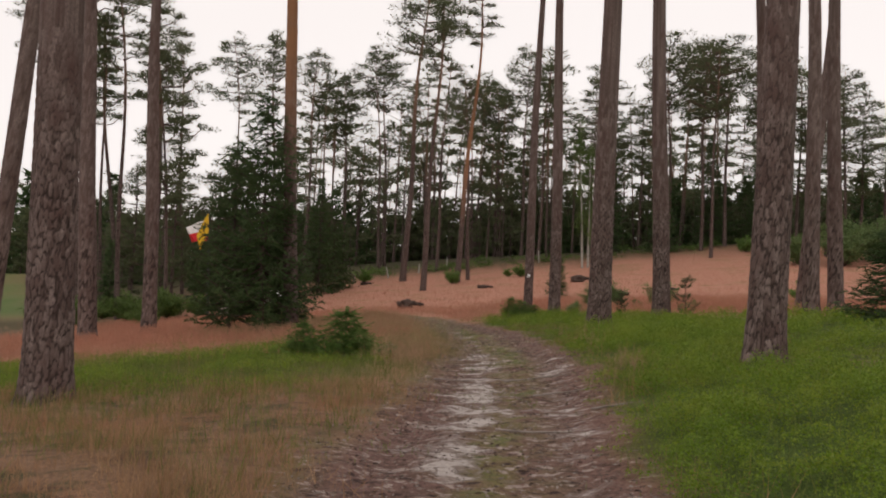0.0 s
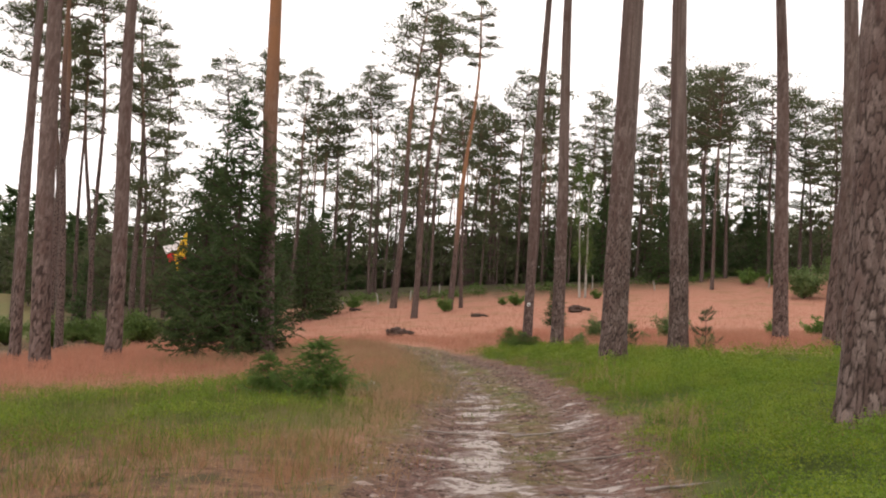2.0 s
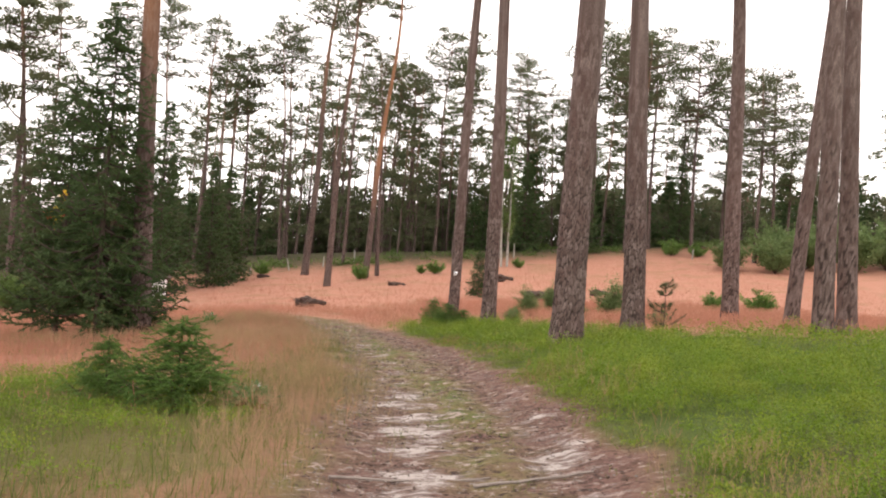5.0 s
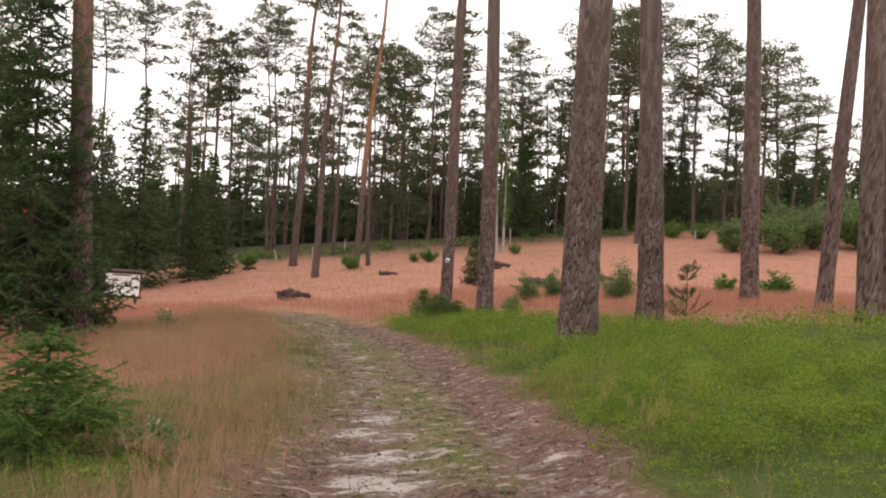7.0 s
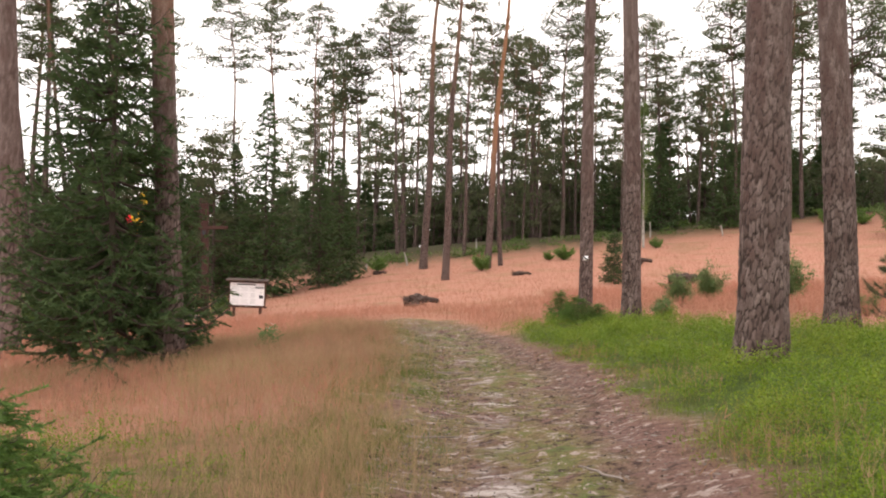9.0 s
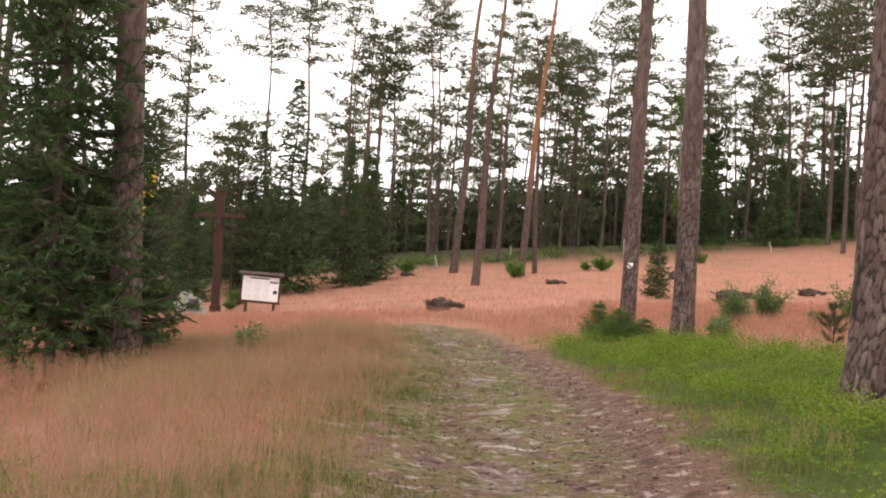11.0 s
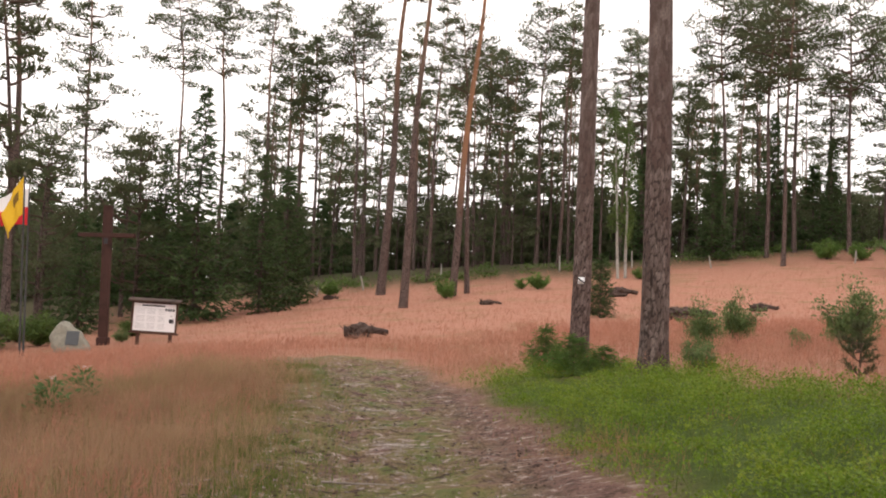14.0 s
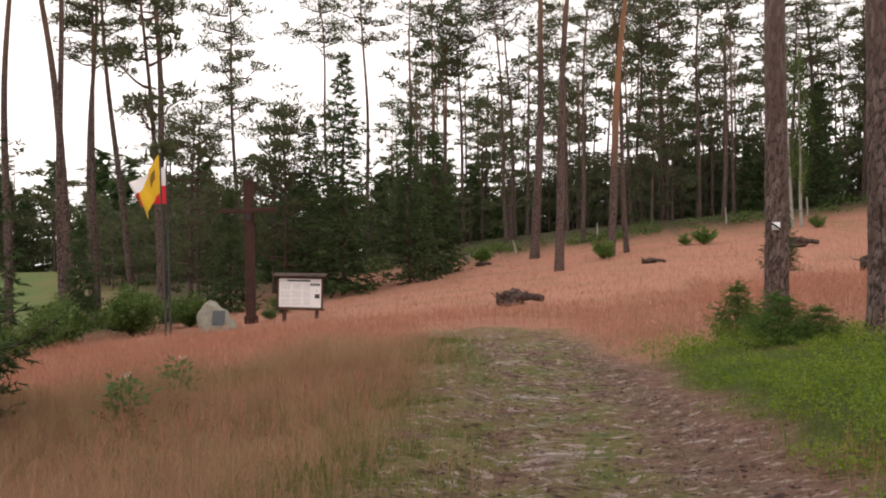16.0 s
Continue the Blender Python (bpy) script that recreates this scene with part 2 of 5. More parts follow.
# ---------------------------------------------------------------- mesh tools
def mesh_of(name, v, f, mat=None, smooth=False):
    """A mesh from an array of places and an array of faces with equal corners."""
    v, f = np.asarray(v, np.float32), np.asarray(f, np.int32)
    me = bpy.data.meshes.new(name)
    me.vertices.add(len(v))
    me.vertices.foreach_set("co", v.ravel())
    me.loops.add(f.size)
    me.loops.foreach_set("vertex_index", f.ravel())
    me.polygons.add(len(f))
    me.polygons.foreach_set("loop_start", np.arange(len(f), dtype=np.int32) * f.shape[1])
    me.polygons.foreach_set("use_smooth", np.full(len(f), smooth))
    me.update(calc_edges=True)
    if mat:
        me.materials.append(mat)
    return me


def joined(parts):
    """Arrays of (v, f) pairs with equal corners as one pair."""
    vs, fs, n = [], [], 0
    for v, f in parts:
        vs.append(v)
        fs.append(f + n)
        n += len(v)
    return np.concatenate(vs), np.concatenate(fs)


def unit(d):
    return d / np.maximum(np.linalg.norm(d, axis=-1, keepdims=True), 1e-9)


def diamonds(c, d, length, width, r):
    """Leaf-shaped quads at c along d."""
    side = unit(np.cross(d, unit(r.normal(size=d.shape)))) * (width / 2)[:, None]
    ahead = d * length[:, None]
    v = np.stack([c, c + ahead * 0.45 + side, c + ahead, c + ahead * 0.45 - side], 1).reshape(-1, 3)
    return v, np.arange(len(v), dtype=np.int32).reshape(-1, 4)


def needles(c, d, length, width, r):
    """Thin triangles at c along d."""
    side = unit(np.cross(d, unit(r.normal(size=d.shape)))) * (width / 2)[:, None]
    v = np.stack([c + side, c - side, c + d * length[:, None]], 1).reshape(-1, 3)
    return v, np.arange(len(v), dtype=np.int32).reshape(-1, 3)


def tube(path, radii, sides=5):
    """A tapered tube along a path, as quads."""
    path, radii = np.asarray(path, float), np.asarray(radii, float)
    d = unit(np.gradient(path, axis=0))
    ref = np.where(np.abs(d[:, 2:]) > 0.9, [[1.0, 0, 0]], [[0, 0, 1.0]])
    a = unit(np.cross(d, ref))
    b = np.cross(d, a)
    th = np.linspace(0, 2 * math.pi, sides, endpoint=False)
    v = path[:, None] + radii[:, None, None] * (np.cos(th)[None, :, None] * a[:, None] + np.sin(th)[None, :, None] * b[:, None])
    i = np.arange(len(path) - 1)[:, None] * sides
    j = np.arange(sides)[None]
    k = (j + 1) % sides
    f = np.stack([i + j, i + k, i + sides + k, i + sides + j], -1).reshape(-1, 4)
    return v.reshape(-1, 3), f.astype(np.int32)


def part(name, me, parent, label="", at=(0, 0, 0), rot=(0, 0, 0), scale=None):
    ob = new(name, me)
    ob.parent = parent
    ob.location, ob.rotation_euler = at, rot
    if scale:
        ob.scale = scale
    if label:
        tagged(ob, label=label)
    return ob


def box_mesh(name, sx, sy, sz, mat, bevel=0.01, at=(0, 0, 0)):
    """A bevelled block, base at z = 0 of its own."""
    bm = bmesh.new()
    bmesh.ops.create_cube(bm, size=1, matrix=Matrix.Translation((at[0], at[1], at[2] + sz / 2)) @ Matrix.Diagonal((sx, sy, sz, 1)))
    bmesh.ops.bevel(bm, geom=bm.edges[:], offset=bevel, segments=2, affect="EDGES", profile=0.5)
    me = bpy.data.meshes.new(name)
    bm.to_mesh(me)
    bm.free()
    me.materials.append(mat)
    return me


# ---------------------------------------------------------------- the lie of the land
def sig(x):
    return 1 / (1 + np.exp(-np.clip(x, -40, 40)))


def track_x(y):
    """Where the middle of the track runs."""
    y = np.asarray(y, float)
    return 1.05 - 1.1 * (1 - np.exp(-(np.minimum(y - 17, 0) / 9) ** 2)) - 0.0055 * np.clip(y - 20, 0, 40) ** 2


def rise(x, y):
    """How much the far heath climbs towards the willow shrubs."""
    return 0.34 * np.log1p(np.exp(np.clip((np.minimum(x, 70) - 11) / 4, -30, 30))) * np.clip((y - 40) / 46, 0, 1.1) ** 1.4


def land(x, y):
    x, y = np.asarray(x, float), np.asarray(y, float)
    a, b = np.tanh(x / 25), np.clip((y - 30) / 40, -1.2, 1.6)
    mid = 0.9 - 0.0005 * y - 0.0011 * np.maximum(y - 24, 0) ** 2
    sunk = np.exp(-(((x - mid) / 1.7) ** 2)) * sig((44 - y) / 3)
    return (-0.268 * sunk + 0.301 + 2.152 * a - 0.089 * b - 0.198 * a * b - 0.655 * a * a + 0.429 * b * b + 0.739 * b ** 3
            - 0.407 * a * a * b + 0.158 * a * b * b) + rise(x, y)


LATTICE = np.random.default_rng(99).random((256, 256)) * 2 - 1


def wave(x, y, s, k=0.0, octaves=3):
    """Smooth irregular unevenness between about -1 and 1, with features 1 / s across."""
    out, amp, total = 0.0, 1.0, 0.0
    for o in range(octaves):
        u, v = x * s + 17.3 * k + 31.7 * o, y * s + 9.1 * k + 5.3 * o
        i, j = np.floor(u).astype(int), np.floor(v).astype(int)
        fu, fv = u - i, v - j
        fu, fv = fu * fu * (3 - 2 * fu), fv * fv * (3 - 2 * fv)
        g = lambda a, b: LATTICE[(i + a) % 256, (j + b) % 256]
        out = out + amp * ((g(0, 0) * (1 - fu) + g(1, 0) * fu) * (1 - fv) + (g(0, 1) * (1 - fu) + g(1, 1) * fu) * fv)
        total += amp
        amp, s = amp * 0.55, s * 2.1
    return out / total * 1.6


def meadow(x, y):
    return sig((x + 56) / 2) * sig((0.75 - 0.6 * (y - 22) - x) / 1.5) * sig((y - 58) / 2) * sig((106 - y) / 2)


def zones(x, y):
    """How far each place is track, green undergrowth, dry mown grass and wood floor; the rest is reddish grass."""
    off = x - track_x(y) + 0.2 * wave(x, y, 1.3)
    rag = 0.45 * wave(x, y, 0.8, 2) + 0.15 * wave(x, y, 3.3, 1)
    track = sig((1.32 + 0.45 * (off < 0) * sig((y - 21) / 1.5) - np.abs(off)) * 9) * sig((42 - y + rag * 3) / 0.8)
    right = sig((off - 1.22) * 8) * sig((27 + 8.5 * np.exp(-(((x - 2.5) / 3) ** 2)) - y + rag * 2.5) * 1.5)
    left = sig((-1.5 - off + rag) * 4) * sig((y - 11.6 - rag * 2) * 1.5) * sig((20.3 - y + rag * 4 + 0.35 * (x + 3)) * 1.2)
    dry = sig((-1.2 - off) * 5) * sig((12.2 - y + rag * 2) * 1.5)
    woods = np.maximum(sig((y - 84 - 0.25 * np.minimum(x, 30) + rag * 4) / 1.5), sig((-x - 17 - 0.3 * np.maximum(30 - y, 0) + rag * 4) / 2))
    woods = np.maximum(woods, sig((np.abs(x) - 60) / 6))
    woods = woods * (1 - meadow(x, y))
    return track, np.maximum(right, left * 0.8), dry, woods


def worn_patch(x, y):
    """A thin, half-dry patch of the undergrowth beside the track."""
    return np.exp(-(((x - 4.9) / 2.0) ** 2) - ((y - 11.9) / 1.9) ** 2) * np.clip(0.75 + 0.6 * wave(x, y, 0.9, 83), 0, 1)


def faded(x, y):
    """How far the grass left of the track is faded to straw and olive."""
    off = x - track_x(y)
    return sig((-1.1 - off) * 5) * sig((off + 3.9 + 3.2 * sig((y - 24) / 1.5) + 1.2 * wave(x, y, 0.5, 9)) * 1.5) * sig((y - 15) / 1.0) * (1 - 0.7 * np.exp(-(((y - 22.8) / 2.6) ** 2))) * sig((33 + 0.5 * off - y + 4 * wave(x, y, 0.4, 19)) / 1.5)


def spaced(lo, hi, step, far, grow=1.16):
    mid = list(np.arange(lo, hi + step / 2, step))
    a, b, d = [mid[0]], [mid[-1]], step
    while a[-1] > -far or b[-1] < far:
        d *= grow
        a.append(a[-1] - d)
        b.append(b[-1] + d)
    return np.array(a[:0:-1] + mid + b[1:])


def make_ground():
    xs, ys = spaced(-4.0, 4.6, 0.09, 700), spaced(3.0, 42.0, 0.09, 700, 1.1)
    x, y = np.meshgrid(xs, ys, indexing="ij")
    track, green, dry, woods = zones(x, y)
    near = np.exp(-np.maximum(np.hypot(x, np.maximum(np.abs(y - 22) - 24, 0)) - 8, 0) / 20)
    off = x - track_x(y)
    ruts = -0.035 * (np.exp(-(((off - 0.72) / 0.28) ** 2)) + np.exp(-(((off + 0.72) / 0.28) ** 2))) * track
    z = land(x, y) + near * (0.04 * wave(x, y, 0.7) + 0.025 * wave(x, y, 2.6, 3, 4) * (0.3 + track) + 0.013 * wave(x * 0.85, y, 5.0, 5, 2) * track) + ruts
    v = np.stack([x, y, z], -1).reshape(-1, 3)
    nx, ny = x.shape
    i = (np.arange(nx - 1)[:, None] * ny + np.arange(ny - 1)[None]).ravel()
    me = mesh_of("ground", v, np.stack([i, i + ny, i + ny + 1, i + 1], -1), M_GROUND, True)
    left = np.exp(-(((off + 0.38 - 0.14 * sig((12 - y) / 1.2) - 0.14 * sig((y - 19) / 2)) / (0.45 - 0.1 * sig((y - 19) / 2))) ** 2))
    right = np.exp(-(((off - 0.85) / 0.36) ** 2)) * sig((20 - y) / 1.5)
    sand = np.clip(left + 0.92 * right, 0, 1) * np.clip(1.15 - y / 70, 0.4, 1) * (1 - 0.35 * sig((y - 24) / 3)) * (1 - 0.25 * sig((11 - y) / 2))
    moss = np.clip(np.exp(-(((off - 0.2) / 0.4) ** 2)) + 0.9 * np.exp(-(((np.abs(off) - 1.35) / 0.25) ** 2)) * (off < 0)
                   + sig((y - 19) / 2.5) * sig(-(off - 0.25) * 4) + sig((y - 37) / 1.5), 0, 1)
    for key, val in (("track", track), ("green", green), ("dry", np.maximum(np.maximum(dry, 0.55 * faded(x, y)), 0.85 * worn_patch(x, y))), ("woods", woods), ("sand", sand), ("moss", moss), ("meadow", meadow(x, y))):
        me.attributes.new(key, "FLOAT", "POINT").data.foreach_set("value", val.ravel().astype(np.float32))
    return tagged(new("ground", me), "uneven heath ground with a worn sandy track", "ground", kind="structure")


make_ground()


# ---------------------------------------------------------------- trees
def plates(u, v, seed, n_u):
    """Height of bark plates over a cylinder wall: cells u by v with fissures between them."""
    r = np.random.default_rng(seed)
    n_v = int(v.max()) + 4
    ju, jv = r.random((n_v, n_u)), r.random((n_v, n_u))
    iu, iv = np.floor(u).astype(int), np.floor(v).astype(int)
    best = np.full((2,) + u.shape, 9.0)
    tone, shade = np.zeros(u.shape), r.random((n_v, n_u))
    for du in (-1, 0, 1):
        for dv in (-1, 0, 1):
            cu, cv = iu + du, np.clip(iv + dv, 0, n_v - 1)
            d = np.hypot(cu + ju[cv, cu % n_u] - u, (iv + dv + jv[cv, cu % n_u] - v))
            tone = np.where(d < best[0], shade[cv, cu % n_u], tone)
            best[1] = np.minimum(best[1], np.maximum(best[0], d))
            best[0] = np.minimum(best[0], d)
    return np.clip((best[1] - best[0]) / 0.5, 0, 1), tone


def pine_trunk(h, dia, seed, sides=64, step=0.035, fine_to=9.0, mat=None):
    """A trunk with a root flare, slight bends and bark plates that stand proud."""
    r = np.random.default_rng(seed)
    mat = mat or M_BARK
    z = np.concatenate([np.arange(-0.4, fine_to, step), np.linspace(fine_to, h, 16)])
    th = np.linspace(0, 2 * math.pi, sides, endpoint=False)
    rad = dia / 2 * (1 - 0.78 * np.clip(z / h, 0, 1) ** 1.15) * (1 + 0.30 * np.exp(-np.maximum(z, 0) / 0.28))
    lobes = 1 + (0.10 * np.exp(-np.maximum(z, 0) / 0.3))[:, None] * np.cos(th * 5 + r.random() * 6)[None] + 0.015 * np.cos(2 * th + z[:, None] * 0.7)
    n_u = max(7, int(round(math.pi * dia / 0.058)))
    tt, zz = np.meshgrid(th, z)
    sway = wave(tt * 1.2, zz, 2.2, seed) * np.sin(tt / 2) ** 2
    p, tone = plates(np.maximum(tt / (2 * math.pi) * n_u + 0.55 * sway, 0), np.maximum((zz + 0.4) / 0.155 + 0.5 * wave(np.cos(tt) * 2, zz, 3.1, seed + 3), 0), seed, n_u)
    level = 0.5 + 0.5 * wave(np.cos(tt) * dia * 6 + 40, zz * 2.2 + np.sin(tt) * dia * 6, 1.6, seed + 7)
    p = p * (0.8 + 0.2 * np.clip(level, 0, 1))
    p = p + (1 - p) * np.clip((z - 2.5) / 8, 0, 0.5)[:, None]
    rr = rad[:, None] * lobes + (p - 0.5) * 0.014 * np.clip(1.3 - z / 11, 0.15, 1)[:, None] * dia / 0.5
    bend = 0.02 * h / 20
    cx, cy = bend * np.sin(z * 0.35 + r.random() * 6) * z * 0.25, bend * np.cos(z * 0.3 + r.random() * 6) * z * 0.25
    v = np.stack([rr * np.cos(th) + cx[:, None], rr * np.sin(th) + cy[:, None], np.repeat(z[:, None], sides, 1)], -1).reshape(-1, 3)
    i = np.arange(len(z) - 1)[:, None] * sides
    j = np.arange(sides)[None]
    k = (j + 1) % sides
    me = mesh_of("pine_trunk", v, np.stack([i + j, i + k, i + sides + k, i + sides + j], -1).reshape(-1, 4), mat, True)
    me.attributes.new("plate", "FLOAT", "POINT").data.foreach_set("value", p.ravel().astype(np.float32))
    me.attributes.new("tone", "FLOAT", "POINT").data.foreach_set("value", tone.ravel().astype(np.float32))
    return me


def slim_trunk(h, dia, seed, mat=None):
    """A far pine's bare stem with slight crooks."""
    r = np.random.default_rng(seed)
    z = np.linspace(-0.4, h, 26)
    a, b = r.random(2) * 6
    path = np.stack([0.012 * z * np.sin(z * 0.33 + a), 0.012 * z * np.cos(z * 0.29 + b), z], -1)
    v, f = tube(path, dia / 2 * (1 - 0.8 * np.clip(z / h, 0, 1)) * (1 + 0.25 * np.exp(-np.maximum(z, 0) / 0.3)), 10)
    return mesh_of("slim_trunk", v, f, mat or M_BARK_FAR, True)


def pine_crown(seed, height, radius, clumps, per, leaf=0.24, twigs=True):
    """Limbs (quads) and needle clumps (triangles) of a pine crown whose base is at z = 0 on the stem."""
    r = np.random.default_rng(seed)
    wood, centres, sizes = [], [], []
    n_limbs = max(8, clumps // 6)
    for n in range(n_limbs):
        z0 = height * (0.02 + 0.9 * ((n + r.random()) / n_limbs))
        az = n * 2.4 + r.normal() * 0.5
        shape = math.sin(math.pi * min(0.98, 0.22 + 0.70 * z0 / height)) ** 0.7
        length = radius * (0.45 + 0.75 * r.random()) * max(shape, 0.3)
        s = np.linspace(0, 1, 6)[:, None]
        d = np.array([[math.cos(az), math.sin(az), 0.0]])
        rise = length * (-0.05 + 0.65 * r.random())
        path = np.array([[0, 0, z0]]) + d * s * length + np.array([[0, 0, 1.0]]) * rise * s ** 1.6 + r.normal(size=(6, 3)) * 0.07 * length * s
        wood.append(tube(path, np.linspace(0.055, 0.014, 6) * (0.6 + radius / 5), 4) if twigs else tube(path[::5], [0.05, 0.02], 3))
        for q in range(max(1, clumps // n_limbs)):
            t = 0.35 + 0.65 * r.random() ** 0.7
            base = np.array([np.interp(t, s[:, 0], path[:, k]) for k in range(3)])
            tip = base + r.normal(size=3) * np.array([0.36, 0.36, 0.12]) * length * 0.55 + [0, 0, 0.12 + 0.1 * r.random()]
            if twigs:
                wood.append(tube(base + (tip - base) * np.linspace(0, 1, 3)[:, None], [0.014, 0.010, 0.006], 3))
            centres.append(tip)
            sizes.append(radius * (0.09 + 0.13 * r.random()))
    for q in range(4):
        centres.append([r.normal() * 0.3, r.normal() * 0.3, height * (0.90 + 0.05 * q)])
        sizes.append(radius * 0.16)
    c, s = np.repeat(np.array(centres), per, 0), np.repeat(np.array(sizes), per)
    d = unit(r.normal(size=c.shape))
    at = c + d * (s * r.random(len(s)) ** 0.45)[:, None] * np.array([1.45, 1.45, 0.42])
    aim = unit(d * [1, 1, 0.4] + [0, 0, 0.4] + r.normal(size=c.shape) * 0.5)
    return joined(wood), needles(at, aim, leaf * (0.6 + 0.8 * r.random(len(s))), leaf * 0.40 * (0.6 + 0.8 * r.random(len(s))), r)


PINE_CROWNS = []
for n, (hh, rr, cl) in enumerate(((7.5, 2.5, 80), (6.0, 2.3, 64), (9.0, 2.3, 85), (5.0, 2.9, 70), (8.0, 1.8, 55), (10.5, 2.7, 95))):
    (wv, wf), (lv, lf) = pine_crown(40 + n, hh, rr, int(cl * 1.7), 30, 0.22)
    PINE_CROWNS.append((hh, rr, mesh_of("limbs", wv, wf, M_LIMB, True), mesh_of("crown", lv, lf, M_PINE)))
PINE_LABEL = "tall Scots pine with a bare trunk and high crown"


def stand(name, x, y, lean=0.0, turn=0.0, back=0.0):
    root = new(name)
    root.matrix_world = pose(x, y, float(land(x, y)) - 0.03, back, lean, 0)
    root.empty_display_size = 0.3
    return root


def near_pine(x, y, dia, h, lean, seed, label, sides=64, step=0.035, mat=None, fine_to=9.0, back=0.0):
    root = tagged(stand("pine_tree", x, y, lean, 0, back), label, "pine tree", "tall pines by the track")
    part("trunk", pine_trunk(h, dia, seed, sides, step, fine_to, mat), root, "scaly grey-brown bark with dark fissures")
    hh, rr, limbs, crown = PINE_CROWNS[seed % len(PINE_CROWNS)]
    turn = (0, 0, seed * 1.7)
    part("branchwork", limbs, root, at=(0, 0, h - hh), rot=turn)
    part("crown", crown, root, at=(0, 0, h - hh), rot=turn)
    return root


def far_pine(x, y, dia, h, lean, kind, crown_h=0.0, width=0.0, group="pines behind the heath", red=False):
    """A pine at the far side, its crown as tall and wide as given, or as its kind is."""
    h = h * 1.05 - float(rise(x, y))
    root = tagged(stand("pine_tree", x, y, lean), "slender Scots pine standing behind the grassy heath", "pine tree", group)
    part("trunk", slim_trunk(h, dia, int(x * 13 + y * 7) % 9973, M_BARK_RED_FAR if red else None), root)
    hh, rr, limbs, crown = PINE_CROWNS[kind % len(PINE_CROWNS)]
    ch, cw = crown_h or hh, width or rr
    size = (cw / rr, cw / rr, ch / hh)
    turn = (0, 0, x * 2.3 + y)
    part("branchwork", limbs, root, at=(0, 0, h - ch), rot=turn, scale=size)
    part("crown", crown, root, at=(0, 0, h - ch), rot=turn, scale=size)
    return root


M_BARK_RED_FAR = bark_mat("pine_bark_orange_far", 4.5, False, ((0.20, 0.09, 0.05), (0.38, 0.20, 0.11)))

# pines that the walker passes
BIG = "thick old Scots pine with deeply fissured bark"
near_pine(3.97, 11.5, 0.46, 24, 2.0, 11, BIG + " rising from bilberry", 96, 0.026, fine_to=4.5)
near_pine(-4.77, 11.38, 0.58, 25, -1.1, 12, BIG + " beside dry grass", 96, 0.026, fine_to=4.6)
near_pine(4.00, 23.88, 0.58, 25, -0.2, 13, BIG + " rising from bilberry", 96, 0.026, fine_to=6, back=3.0)
near_pine(6.61, 28.24, 0.52, 25, -1.8, 14, "scaly-barked Scots pine at the edge of the bilberry", 84, 0.03, fine_to=6)
near_pine(12.60, 36.88, 0.55, 26, -1.7, 15, "straight Scots pine standing in reddish grass", 40, 0.06, fine_to=11)
near_pine(3.37, 37.32, 0.36, 24, 0.5, 16, "slim Scots pine with a painted trail mark", 56, 0.04, fine_to=8)
near_pine(4.01, 33.74, 0.42, 24, -0.6, 17, "Scots pine with fissured bark beside small spruces", 80, 0.026, fine_to=6.5)
near_pine(12.1, 31.6, 0.40, 23, 4.6, 18, "Scots pine leaning over the bilberry", 32, 0.11)
near_pine(10.77, 27.31, 0.47, 24, -0.9, 19, "straight Scots pine at the edge of the bilberry", 32, 0.11)
near_pine(11.95, 28.40, 0.47, 24, -1.6, 20, "straight Scots pine beside another pine", 32, 0.11)
near_pine(-11.46, 30.10, 0.58, 25, -2.9, 21, "dark Scots pine standing in reddish grass", 32, 0.11, fine_to=11)
near_pine(-11.16, 35.39, 0.56, 26, -1.4, 22, "dark Scots pine standing in reddish grass", 32, 0.11, fine_to=12)
near_pine(-4.55, 28.0, 0.44, 24, -2.6, 23, "Scots pine with orange upper bark behind a spruce", 60, 0.035, M_BARK_RED, 10)
near_pine(-14.59, 35.45, 0.40, 23, -1.2, 24, "slender Scots pine at the edge of the heath", 32, 0.11, fine_to=12)
near_pine(-9.85, 20.0, 0.43, 23, 5.0, 25, "Scots pine leaning beside the heath", 32, 0.11)

# pines behind the heath, one by one
far_pine(-19.40, 49.89, 0.44, 22, -1.4, 0)
far_pine(-16.68, 44.41, 0.38, 23, -3.2, 2)
far_pine(-18.38, 52.47, 0.30, 21, -1.8, 4)
far_pine(-17.12, 57.45, 0.28, 16.5, -3.6, 4, 11.5, 2.1)
far_pine(-19.04, 61.24, 0.42, 20, -1.5, 2, 8, 2.2)
far_pine(-23.45, 61.47, 0.50, 22, -6.5, 1)
far_pine(-27.64, 69.87, 0.44, 21, -0.2, 2)
far_pine(-23.33, 66.58, 0.40, 20, -6.5, 4)
far_pine(-25.92, 60.04, 0.44, 22, -0.3, 0)
far_pine(-21.87, 77.50, 0.32, 20.2, -3.0, 2, 11, 2.3)
far_pine(-3.55, 78.3, 0.58, 24.0, 2.4, 3, 6.5, 3.5)
far_pine(-1.58, 68.33, 0.48, 20.5, 1.8, 1, 5.5, 2.4)
far_pine(0.97, 75.0, 0.50, 23.5, 3.2, 4, 5.5, 2.0, red=True)
far_pine(1.88, 76.46, 0.34, 16, -2.5, 3, 5, 2.0)
far_pine(-0.83, 85.32, 0.32, 19, 1.2, 4, 6, 1.7)
far_pine(22.32, 93.28, 0.35, 21.3, -1.1, 3, 8.0, 3.4)
far_pine(27.98, 93.49, 0.39, 21.4, -0.5, 3, 7.0, 3.2)
far_pine(-21.10, 94.49, 0.32, 23.0, -3.0, 0, 8, 2.9)
far_pine(-17.38, 91.65, 0.35, 22.6, -0.7, 1, 8, 2.7)
